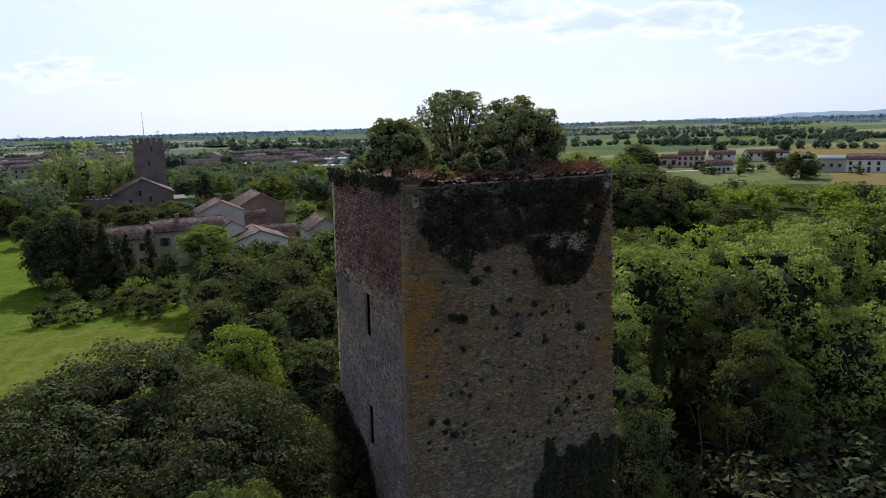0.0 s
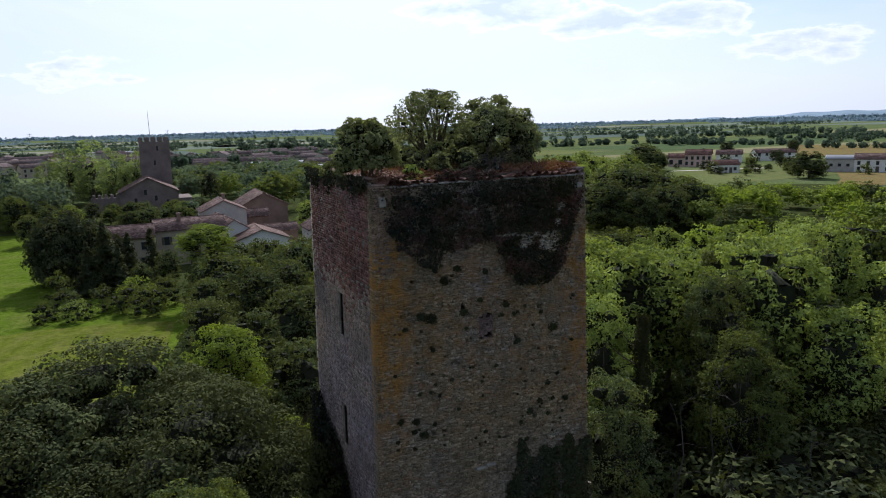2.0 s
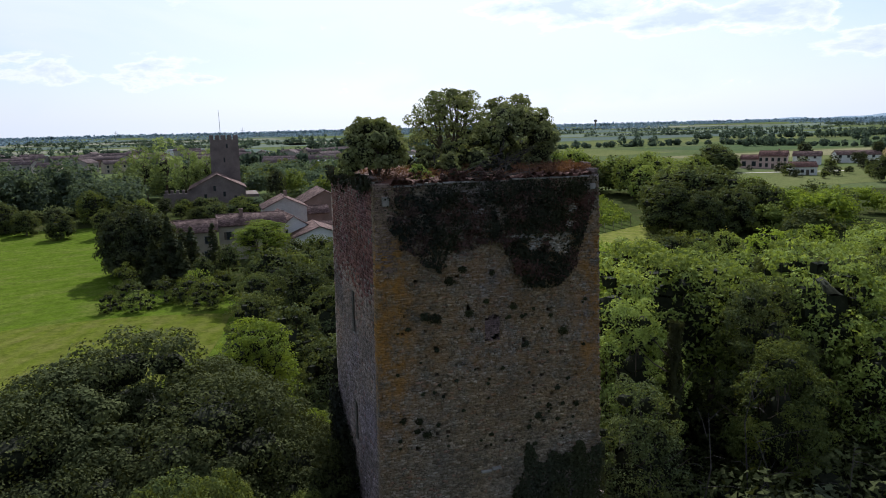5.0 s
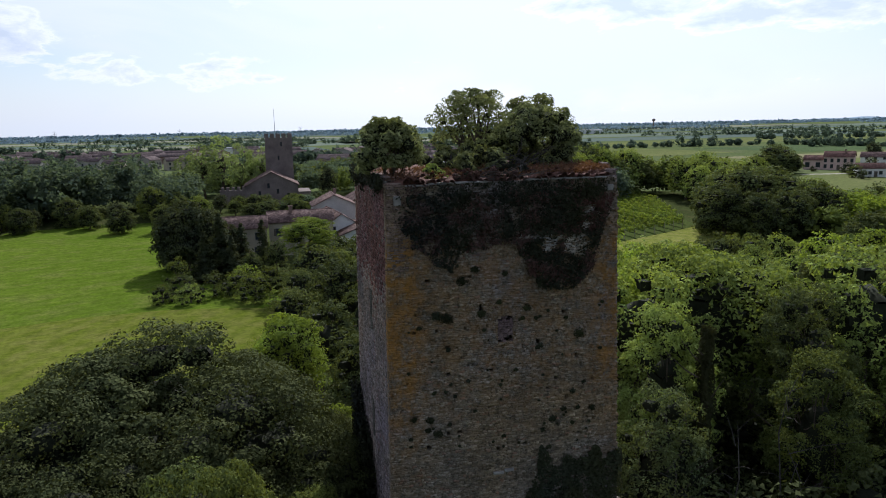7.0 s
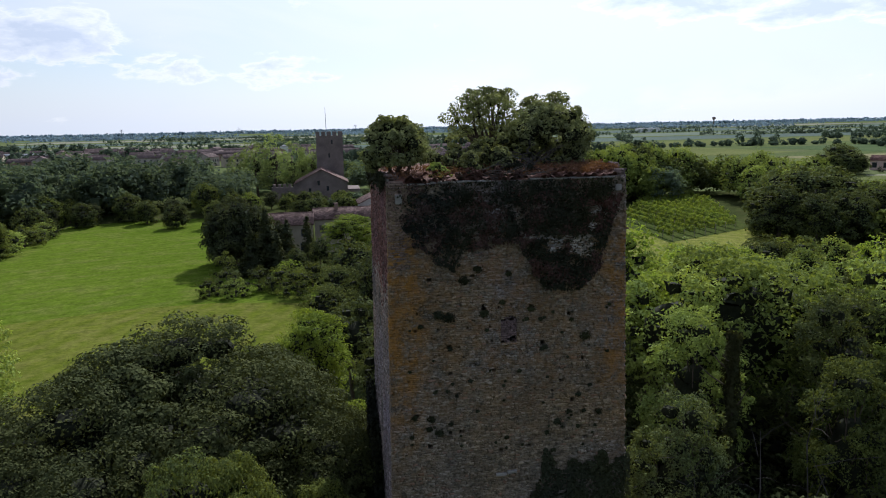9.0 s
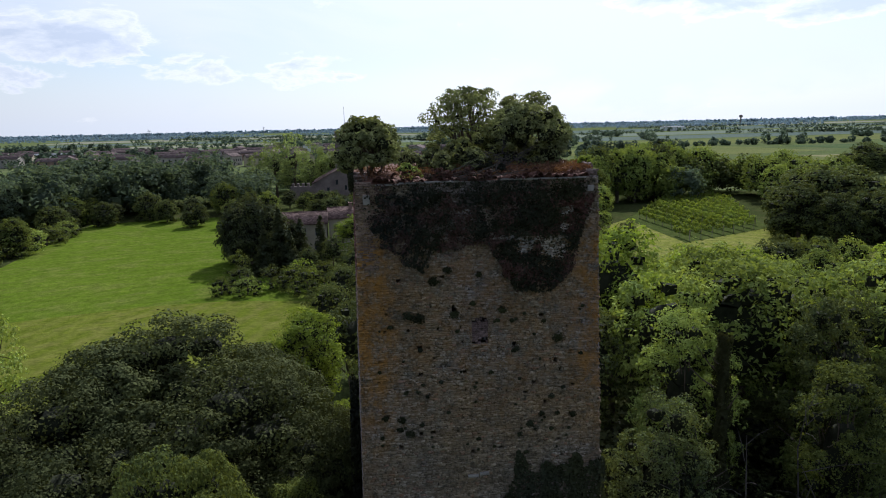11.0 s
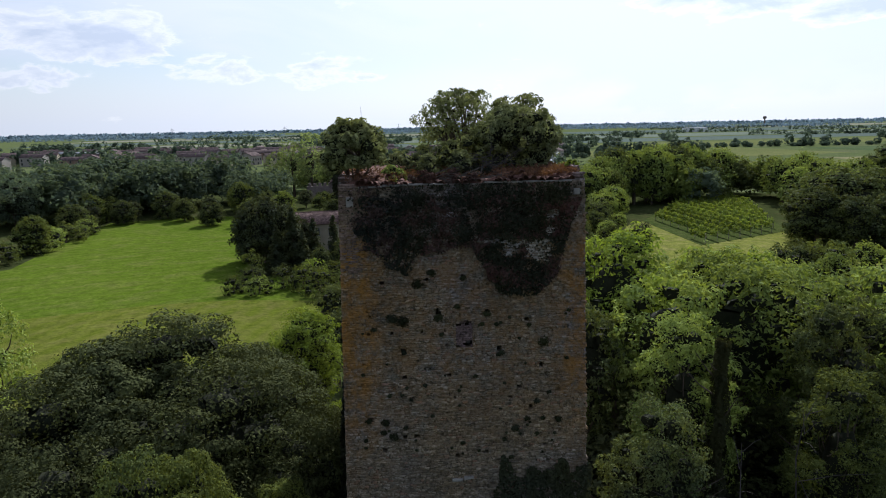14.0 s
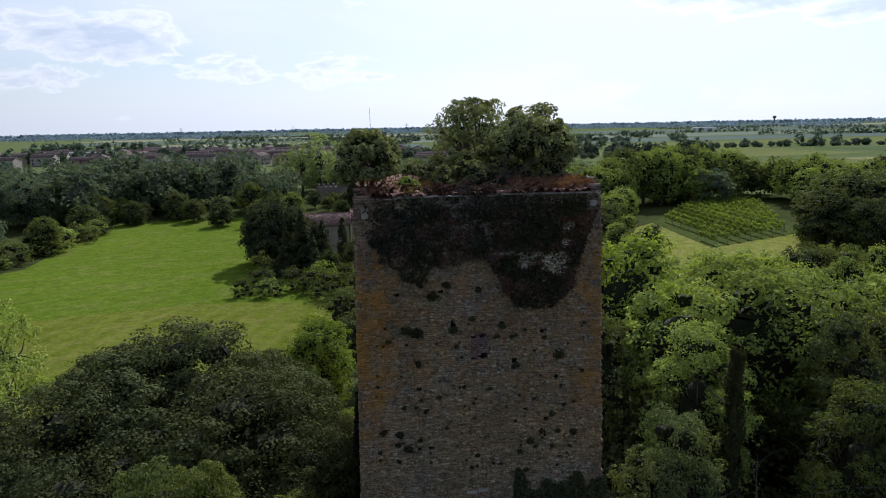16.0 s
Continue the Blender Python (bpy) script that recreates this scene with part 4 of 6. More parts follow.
    ok = (z < edge + 0.5 * wob) & (r.random(n) < np.where(wob < -0.15, 0.35, 0.9))
    x, z, wob = x[ok], z[ok], wob[ok]
    p = np.stack([x, -0.04 - r.random(len(x)) * (0.07 + 0.16 * np.clip((10.3 - z) / 3, 0, 1)), z], 1)
    leaf_thing("ivy", p, r.normal(0, 0.5, (len(x), 3)) + np.array([0, -1, 0.3]), 0.055, "walltuft", "dense ivy climbing the tower's lower wall", "ivy", "stuff", 0.75, r)
    # ivy on the side wall: low down and over the wall head
    n = 15000
    y, z = r.uniform(2.2, 8.1, n), r.uniform(4.0, 11.0, n)
    edge = np.interp(y, [2.2, 3.2, 4.0, 5.0, 6.3, 7.3, 8.1], [5.2, 7.9, 9.5, 9.9, 10.2, 10.7, 11.0])
    wob = np.array([noise.noise((a * 2, b * 1.2, 8.7)) for a, b in zip(y, z)])
    ok = z < edge + 0.35 * wob
    y, z = y[ok], z[ok]
    p = np.stack([left_x(z) - 0.05 - r.random(len(y)) * 0.35, y, z], 1)
    leaf_thing("ivy", p, r.normal(0, 0.5, (len(y), 3)) + np.array([-1, 0, 0.3]), 0.075, "ivy", "dense dark ivy on the shaded side wall", "ivy", "stuff", 0.75, r)
    n = 2400
    y, z = r.uniform(0.3, 7.9, n), r.uniform(18.9, 20.15, n)
    edge = 19.82 - 0.34 * np.clip(np.array([noise.noise((a * 1.6, 2.2, 0)) for a in y]) + 0.25, 0, 1) - 0.4 * np.exp(-((y - 1.6) / 0.18) ** 2) - 0.35 * np.exp(-((y - 4.7) / 0.3) ** 2) - 0.3 * np.exp(-((y - 6.6) / 0.5) ** 2)
    ok = z > edge
    y, z = y[ok], z[ok]
    p = np.stack([left_x(z) - 0.03 - r.random(len(y)) * 0.16, y, z], 1)
    leaf_thing("ivy", p, r.normal(0, 0.5, (len(y), 3)) + np.array([-1, 0, 0.3]), 0.065, "ivy", "tufts of ivy drooping over the side wall head", "ivy", "stuff", 0.75, r)
    # small plants rooted in the wall
    SPRIGS = tuple((r.uniform(0.2, 7.0), 10.6 + 5.6 * r.random() ** 1.3, 0.04 + 0.09 * r.random() ** 2.5) for k in range(54))
    for x, z, s in ((1.20, 15.62, 0.20), (1.52, 15.50, 0.26), (2.72, 15.58, 0.20), (4.28, 15.62, 0.16), (6.18, 14.60, 0.24), (2.05, 16.72, 0.22), (3.52, 16.85, 0.12), (1.55, 14.46, 0.10), (5.22, 11.62, 0.18), (1.15, 11.62, 0.20), (4.75, 14.30, 0.12),
                    (0.90, 12.10, 0.16), (5.95, 12.55, 0.13), (6.70, 11.85, 0.14), (2.5, 17.05, 0.16), (0.35, 12.2, 0.13), (5.6, 11.95, 0.12)) + SPRIGS:
        m = max(int(900 * s), 60)
        e = unit(r.normal(size=(m, 3)))
        p = np.array([x, -0.04, z]) + e * np.array([s, s * 0.5, s * 0.8]) * r.uniform(0.2, 1, m)[:, None]
        p[:, 1] = -np.abs(p[:, 1])
        leaf_thing("wall_plant", p, e + np.array([0, -0.8, 0.4]), 0.035, "walltuft", "small dark plant rooted in a wall joint", "plant", "", 0.6, r)


ivy_on_front()


def bush(name, x, y, z, rx, rz, boughs, subs, per, leaf, mat, seed, label, category="shrub", size=0.34, low=-1.0, stems=6, girth=0.045, inside=0.8):
    r = np.random.default_rng(seed)
    p, f, c, pr = bough_points(r, rx, rz, boughs, subs, per, low, size)
    t = thing(name, label, category, at=pose(x, y, z, 0, 0, seed * 37))
    bm = bmesh.new()
    for k in r.choice(len(c), min(stems, len(c)), replace=False):
        tip = Vector(c[k]) + Vector((0, 0, rz * 0.88))
        root = Vector((r.normal(0, 0.06 * rx), r.normal(0, 0.06 * rx), -0.12))
        mid = root.lerp(tip, 0.5) + Vector(r.normal(0, 0.1 * rx, 3))
        tube(bm, [root, mid, tip], [girth, girth * 0.6, girth * 0.2], 5)
    part("stem", bm, M["bark"], t)
    up = np.array([0, 0, rz * 0.88])
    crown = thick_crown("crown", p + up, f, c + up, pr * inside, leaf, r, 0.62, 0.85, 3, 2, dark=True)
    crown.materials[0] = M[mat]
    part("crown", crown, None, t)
    return t


bush("shrub", 0.12, 1.8, 19.85, 1.12, 1.12, 30, 12, 26, 0.052, "elder", 3, "dense dark green shrub on the tower's corner", low=-0.6, stems=12, size=0.30)
bush("shrub", 0.35, 2.1, 20.75, 0.80, 0.62, 18, 7, 16, 0.050, "elder", 23, "loose leafy shoots rising from the corner shrub", size=0.24, stems=14, girth=0.03, inside=0.1)
bush("small_tree", 4.50, 5.9, 20.0, 1.90, 1.62, 54, 10, 22, 0.054, "elder", 4, "airy small tree growing out of the tower top", "tree", size=0.27, stems=34, girth=0.085, inside=0.22)
bush("small_tree", 6.45, 5.0, 20.2, 1.42, 1.40, 36, 9, 20, 0.054, "elder", 8, "slender small tree on the tower top", "tree", size=0.26, stems=18, girth=0.05, inside=0.10)
bush("shrub", 6.05, 3.4, 19.85, 1.62, 1.36, 40, 13, 26, 0.050, "elder", 6, "round leafy bush on the ruined roof", size=0.28)
bush("shrub", 3.15, 1.3, 19.85, 0.76, 0.66, 16, 9, 22, 0.050, "elder", 7, "low green shrub at the roof edge")
bush("shrub", 1.45, 1.0, 19.9, 0.50, 0.28, 9, 7, 14, 0.045, "robinia", 9, "low yellowish green plant on the wall head", "plant")
bush("shrub", 4.1, 3.4, 19.95, 1.1, 0.75, 18, 9, 20, 0.05, "elder", 17, "leafy undergrowth on the ruined roof", "plant")
bush("shrub", 2.6, 4.6, 19.95, 1.2, 0.50, 16, 9, 20, 0.05, "elder", 18, "leafy undergrowth on the ruined roof", "plant")
bush("shrub", 2.35, 2.6, 19.95, 0.80, 0.40, 12, 8, 18, 0.05, "elder", 10, "low green plants on the ruined roof", "plant")
bush("shrub", 4.15, 1.0, 19.9, 0.55, 0.30, 9, 8, 18, 0.045, "ivy", 12, "dark low plant at the roof edge", "plant")
bush("shrub", 2.35, 0.45, 19.84, 0.62, 0.22, 10, 8, 16, 0.042, "dead", 19, "withered brown undergrowth over the eave", "plant")
bush("shrub", 3.55, 0.35, 19.84, 0.55, 0.26, 10, 8, 16, 0.042, "dead", 20, "withered brown undergrowth over the eave", "plant")
bush("shrub", -0.05, 4.8, 19.85, 0.55, 0.38, 9, 8, 18, 0.05, "elder", 13, "low shrub on the side wall head", "plant")
bush("shrub", 7.3, 1.0, 20.2, 0.26, 0.14, 6, 6, 10, 0.04, "bright", 15, "small yellowish green plant at the corner", "plant")


def grass_tufts():
    r = np.random.default_rng(21)
    n = 5200
    x = np.concatenate([r.normal(6.6, 0.65, n // 2), r.uniform(-0.2, 6.5, n // 2)])
    y = np.concatenate([r.normal(0.9, 0.5, n // 2), r.uniform(0.15, 3.2, n // 2)])
    ok = (x < 7.42) & (x > -0.2) & (y > 0.12)
    x, y = x[ok], y[ok]
    z = 19.98 + 0.06 * np.clip(y, 0, 2.5) + 0.10 * np.exp(-((x - 7.1) / 0.55) ** 2) + r.random(len(x)) * 0.14
    leaf_thing("dry_grass", np.stack([x, y, z], 1), r.normal(0, 0.7, (len(x), 3)) + np.array([0, -0.4, 0.4]), 0.085, "straw", "dry reddish grass on the tower's roof", "grass", "stuff", 0.14, r)


grass_tufts()


def bare_branches():
    r = np.random.default_rng(31)
    for x, y, z, dx, dy, dz in ((3.5, 0.3, 19.95, 0.9, -0.45, 0.05), (3.9, 0.4, 19.95, 0.7, -0.5, 0.12), (4.4, 0.5, 20.0, -0.9, -0.55, -0.35), (4.3, 1.9, 20.1, 0.95, -0.7, 0.42), (4.6, 2.2, 20.1, 0.9, -0.9, 0.35), (2.4, 2.6, 20.0, -0.55, -0.2, 0.85), (3.3, 0.2, 19.9, -0.5, -0.4, -0.4), (4.1, 0.2, 19.9, 0.3, -0.4, -0.7), (3.0, 0.3, 19.95, 0.8, -0.5, -0.25), (3.7, 0.3, 19.9, -0.6, -0.45, -0.8), (2.7, 0.4, 20.0, 1.0, -0.4, 0.15), (5.0, 2.3, 20.3, -0.9, -0.9, 0.5), (5.3, 2.1, 20.5, 0.5, -0.9, 0.3), (4.9, 2.2, 20.6, -0.6, -0.6, 0.6), (1.9, 2.4, 20.0, -0.3, -0.3, 1.0)):
        bm = bmesh.new()
        for k in range(4):
            a = Vector((x, y, z)) + Vector(r.normal(0, 0.05, 3))
            d = Vector((dx, dy, dz)) * r.uniform(0.4, 0.95) + Vector(r.normal(0, 0.24, 3))
            b = a + d * 0.5 + Vector(r.normal(0, 0.07, 3))
            c = a + d
            tube(bm, [a, b, c], [0.020, 0.012, 0.004], 5)
            tube(bm, [b, b.lerp(c, 0.5) + Vector(r.normal(0, 0.1, 3)), b + d * 0.45 + Vector(r.normal(0, 0.15, 3))], [0.013, 0.009, 0.003], 4)
        tagged(part("bare_branch", bm, M["branch"]), "leafless grey branches spilling over the eave", "branch")


bare_branches()

# ---------- trees ----------
for k in range(3):
    tree_like("oak%d" % k, 40 + k, lambda r: bough_points(r, 3.6, 4.0, 32, 22, 62, -0.5, 0.31, (0.84, 1.0), 0.30, 1.25, 0.30), 9.0, 4.0, 0.050, 0.76, 0.22, 12, 2, 0.52, 0.85)
for k in range(4):
    tree_like("rob%d" % k, 50 + k, lambda r: bough_points(r, 2.8, 5.3, 36, 15, 27, -0.75, 0.25, (0.58, 1.16), 0.40), 12.0, 5.3, 0.088, 0.50, 0.16, 22, 2, 0.42, 0.58)
for k in range(3):
    tree_like("grove%d" % k, 55 + k, lambda r: bough_points(r, 2.9, 4.1, 28, 12, 12, -0.6, 0.30, (0.66, 1.10), 0.34), 11.0, 4.3, 0.135, 0.50, 0.18, 10, 1, 0.56, 0.80)
for k in range(4):
    tree_like("mid%d" % k, 60 + k, lambda r: bough_points(r, 3.6, 4.6, 24, 12, 8, -0.8, 0.36), 9.0, 4.6, 0.185, 0.72, 0.22, 4, 1, 0.70, 0.6)
for k in range(2):
    tree_like("poplar%d" % k, 66 + k, lambda r: bough_points(r, 3.3, 5.6, 24, 12, 10, -0.75, 0.29, (0.60, 1.12), 0.40), 12.0, 5.6, 0.16, 0.68, 0.26, 12, 1, 0.0, 0.35)
for k in range(3):
    tree_like("wide%d" % k, 70 + k, lambda r: bough_points(r, 4.2, 4.1, 17, 8, 6, -0.7, 0.42), 8.0, 4.1, 0.27, 0.75, 0.22, 2, 1, 0.70, 0.6)
for k in range(2):
    tree_like("low%d" % k, 80 + k, lambda r: bough_points(r, 2.0, 1.9, 16, 9, 10, -0.6, 0.38), 2.9, 1.9, 0.085, 0.70, 0.10, 5, 2, 0.45)


tree_like("ball0", 86, lambda r: bough_points(r, 1.9, 2.9, 24, 18, 26, -1.0, 0.34, (0.65, 1.12), 0.34, 1.2), 11.3, 2.9, 0.062, 0.68, 0.14, 8, 2, 0.60)
tree_like("dome0", 85, lambda r: bough_points(r, 3.5, 3.8, 32, 14, 12, -0.8, 0.32), 6.6, 3.8, 0.135, 0.72, 0.22, 3, 2, 0.62, 0.6)


def conifer_proto(key, seed, height, spread, tiers, per, leaf):
    r = np.random.default_rng(seed)
    pts, fac = [], []
    for i in range(tiers):
        f = i / (tiers - 1)
        reach = spread * (1 - f) ** 0.8 + 0.25
        z = height * (0.08 + 0.9 * f)
        for b in range(8):
            a = r.uniform(0, 2 * math.pi)
            m = int(per * (1 - 0.7 * f))
            t = r.random(m) ** 0.7
            rad = reach * t * r.uniform(0.75, 1.1)
            side = r.normal(0, 0.16 * reach, m)
            pts.append(np.stack([math.cos(a) * rad - math.sin(a) * side, math.sin(a) * rad + math.cos(a) * side, z - 0.35 * rad + r.normal(0, 0.1, m)], 1))
            fac.append(np.tile((0.5 * math.cos(a), 0.5 * math.sin(a), 0.8), (m, 1)) + r.normal(0, 0.4, (m, 3)))
    crown = leaves("crown", np.concatenate(pts), np.concatenate(fac), leaf, r, 0.45)
    crown.materials.append(M["dark"])
    bm = tube(bmesh.new(), [Vector((0, 0, -0.2)), Vector((0, 0, height * 0.5)), Vector((0, 0, height * 0.97))], [0.22, 0.14, 0.03], 7)
    trunk = mesh_of(bm, "trunk")
    trunk.materials.append(M["bark"])
    PROTO[key] = (trunk, crown)


conifer_proto("spruce0", 91, 9.0, 2.5, 17, 44, 0.25)
conifer_proto("spruce1", 92, 8.0, 1.1, 16, 30, 0.20)
tr = np.random.default_rng(77)


def size_of(key):
    crown = PROTO[key][1]
    co = np.empty(len(crown.vertices) * 3, np.float32)
    crown.vertices.foreach_get("co", co)
    return float(np.quantile(co.reshape(-1, 3)[:, 2], 0.995))


HEIGHT = {k: size_of(k) for k in PROTO}


def plant(kind, x, y, top, leaf, wide=1.0, label="", group="", name="tree", category="tree"):
    """A tree of that kind whose crown tops out at that height."""
    keys = [k for k in PROTO if k.startswith(kind)]
    key = keys[int(tr.integers(len(keys)))]
    sz = top / HEIGHT[key]
    return tree(key, x, y, leaf, sz * wide, sz, tr.uniform(0, 6.28), 0.0, label, name, group, category)


# beside the tower: dark round-headed trees
NEAR_LEFT = [(-9.0, 10.5, 12.6, 1.15), (-12.5, 7.0, 11.4, 1.05), (-6.2, 6.5, 11.7, 1.05), (-10.0, 2.0, 10.4, 1.0), (-6.4, -1.0, 11.4, 0.62), (-3.2, 5.0, 9.6, 0.85), (-3.0, 1.5, 8.6, 0.8), (-13.8, 2.5, 10.2, 1.0),
             (-9.5, -3.5, 7.8, 0.9), (-13.0, -4.0, 7.2, 0.9), (-4.5, -3.0, 7.8, 0.75), (-16.5, 8.5, 9.0, 0.9), (-6.0, 12.0, 10.6, 0.9), (-2.2, 9.5, 8.2, 0.75)]
for x, y, top, w in NEAR_LEFT:
    plant("oak", x, y, top + 0.6, "shrub" if y < 1.9 and x > -8 else "oak", w, "round-headed dark green tree beside the tower", "trees beside the tower")
plant("ball", -3.3, 17.0, 11.4, "bright", 1.0, "bright yellow-green young tree lit by the sun")
plant("poplar", -26.5, 29.0, 10.4, "robinia", 0.8, "light green feathery tree at the meadow's edge")
plant("poplar", -24.5, 22.0, 8.8, "robinia", 0.9, "light green feathery tree at the meadow's edge")
plant("ball", -1.2, 12.5, 7.8, "bright", 0.9, "yellow-leaved sapling behind the tower")
for x, y, top, w in ((1.5, 21, 9.0, 1.0), (-1.0, 26, 9.8, 1.0), (3.5, 30, 10.2, 1.1), (7.5, 24, 9.0, 1.0), (-2.5, 35, 9.0, 0.95), (2.0, 40, 10.0, 1.1), (8.0, 36, 9.8, 1.0), (12.0, 44, 10.0, 1.0), (6.0, 48, 9.0, 1.1), (-1.5, 48, 8.0, 0.9), (1.0, 58, 8.6, 1.0), (9.0, 58, 9.2, 1.0), (14, 62, 9.5, 1.0), (19, 54, 9.5, 1.0), (5, 66, 7.4, 0.9), (12, 30, 9.5, 1.0), (18, 40, 9.6, 1.0), (24, 64, 9.2, 1.0), (16, 74, 7.6, 0.9), (22, 80, 7.0, 0.9), (10, 78, 6.4, 0.8), (28, 76, 8.4, 1.0)):
    plant("grove" if y < 50 else "mid", x, y, top, "grove", w, "deep green tree in the thicket behind the tower", "trees behind the tower")
for x, y, top, w, leaf in ((-3.5, 85, 5.2, 0.9, "grove"), (2.6, 84, 5.6, 0.9, "grove"), (6.0, 79, 6.2, 0.9, "grove"), (-7.0, 82, 4.2, 0.9, "grove"), (9.5, 86, 5.6, 0.9, "shrub"), (13.0, 70, 7.6, 1.0, "grove"), (17.5, 66, 8.2, 1.0, "grove"), (-0.5, 66, 6.4, 0.9, "grove"), (3.2, 61, 7.4, 1.0, "shrub")):
    plant("mid", x, y, top, leaf, w, "deep green tree in the thicket before the houses", "trees behind the tower")
plant("ball", 0.8, 73.0, 9.8, "bright", 2.1, "yellow-green round tree before the houses")
# the dark group beside the meadow
for x, y, top, w in ((-16.8, 93, 11.0, 0.95), (-19.0, 95, 9.6, 0.8), (-13.5, 92, 9.6, 0.9), (-10.6, 90, 7.4, 0.7)):
    plant("dome", x, y, top, "dark", w * 0.85, "dark broad tree at the meadow's edge", "trees by the houses")
for x, y, top, w, key in ((-11.5, 86, 9.6, 1.1, "spruce0"), (-13.5, 83, 7.4, 1.0, "spruce0"), (-5.4, 90, 7.8, 1.2, "spruce1"), (-8.5, 88, 7.6, 1.1, "spruce0"), (-9.8, 84, 6.6, 1.0, "spruce0")):
    plant(key, x, y, top, "dark", w, "dark spruce beside the old house", "spruces by the houses")
for x, y, top, w, leaf in ((-18.0, 71.5, 2.6, 1.0, "shrub"), (-14.5, 70.5, 2.5, 1.2, "robinia"), (-16.0, 75, 3.2, 1.0, "grove"), (-11.8, 74, 3.4, 1.0, "grove"), (-8.8, 72.5, 3.5, 1.0, "shrub"), (-6.5, 69, 3.8, 1.0, "shrub"), (-8.0, 78, 3.2, 1.0, "bright"), (-4.6, 74, 3.6, 1.0, "shrub"), (-17.2, 82, 4.2, 0.8, "shrub")):
    plant("low", x, y, top, leaf, w, "small spreading orchard tree on the grass", "orchard trees", "small_tree")
# the meadow's far edge and its left flank
for x, y, top in ((-44.5, 152, 5.6), (-58.0, 150, 5.8), (-66.0, 141, 6.0), (-50.0, 158, 7.0)):
    plant("dome", x, y, top, "grove", 1.0, "round dark bush at the meadow's edge", "bushes by the meadow", "bush", "bush")
beyond = []
for i in range(24):
    beyond.append(("wide", -128 + 56 * tr.random(), 150 + 60 * tr.random(), 11.0 + 3.5 * tr.random(), 1.1))
plant("dome", -35.9, 142, 5.4, "grove", 1.0, "round dark bush standing in the meadow", "", "bush", "bush")
for x, y, top, w, leaf in ((-32, 160, 8.6, 1.0, "shrub"), (-27, 163, 7.0, 0.9, "grove"), (-40, 160, 5.0, 1.2, "dark"), (-57, 153, 5.2, 1.1, "dark"), (-64, 146, 5.0, 1.2, "dark"), (-50, 163, 4.6, 1.2, "dark"), (-24, 150, 7.0, 1.0, "grove"), (-20, 146, 7.2, 1.0, "robinia"), (-27, 140, 6.2, 1.0, "grove")):
    plant("mid", x, y, top, leaf, w, "bushy tree along the meadow's far edge", "trees round the meadow")
for i in range(34):
    x, y = -76 + 52 * tr.random(), 166 + 40 * tr.random()
    beyond.append(("wide", x, y, 11.5 + 5.0 * tr.random() if x < -42 else 8.5 + 2.5 * tr.random(), 1.1))
for i in range(40):
    x, y = -92 + 32 * tr.random(), 88 + 75 * tr.random()
    near_edge = x > -70
    plant("mid", x, y, (4.5 + 3 * tr.random()) if near_edge else 9 + 4 * tr.random(), "shrub" if near_edge else "farwood", 1.0, "leafy tree in the hedge along the meadow", "hedge trees")
for i in range(20):
    beyond.append(("wide", -42 + 40 * tr.random(), 222 + 40 * tr.random(), 7.0 + 2.5 * tr.random(), 1.1))
wood_stuff("far_wood", beyond, "farwood", "dense dark wood beyond the meadow", 105)
for x, y, top, w in ((-23.5, 206, 18.0, 1.0), (-18.0, 208, 20.2, 1.05), (-12.5, 209, 17.6, 0.85), (-29, 205, 14.5, 0.95), (-6.5, 214, 16.5, 0.9), (-3.0, 216, 14.5, 0.8), (-9.5, 212, 15.5, 0.7)):
    plant("poplar", x, y, top, "poplar", w, "tall poplar with a high loose crown by the castle", "poplars")
for x, y, top, w, leaf in ((-12.5, 178, 4.2, 1.2, "dark"), (-6.5, 176, 3.0, 1.5, "robinia"), (-3, 176, 3.0, 1.3, "dark"), (0.5, 175, 3.6, 1.2, "shrub"), (-17, 172, 5.0, 1.2, "dark"), (-9.5, 178, 3.2, 1.2, "dark"), (14.5, 205, 9.5, 0.8, "dark")):
    plant("mid", x, y, top, leaf, w, "clipped garden shrub before the castle", "garden shrubs", "bush", "bush")
for i in range(22):
    plant("mid", -13 + 26 * tr.random(), 140 + 36 * tr.random(), 3.2 + 2.4 * tr.random(), ("grove", "shrub", "farwood")[int(tr.integers(3))], 1.2, "dense garden bush before the castle", "garden shrubs", "bush", "bush")
village = {"farwood": [], "shrub": [], "robinia": []}
for i in range(60):
    a = tr.random()
    x, y = 16 + 75 * a + 10 * tr.random(), 160 + 75 * tr.random() - 15 * a
    village[("farwood", "shrub", "robinia")[int(tr.integers(3))]].append(("wide", x, y, 7.0 + 4.0 * tr.random(), 1.05))
for i in range(60):
    x, y = -2 + 62 * tr.random(), 218 + 80 * tr.random()
    village[("farwood", "farwood", "shrub")[int(tr.integers(3))]].append(("wide", x, y, 6.0 + 4.0 * tr.random(), 1.1))
for k, (leaf, spots) in enumerate(village.items()):
    wood_stuff("village_wood", spots, leaf, "leafy green wood behind the village", 100 + k)
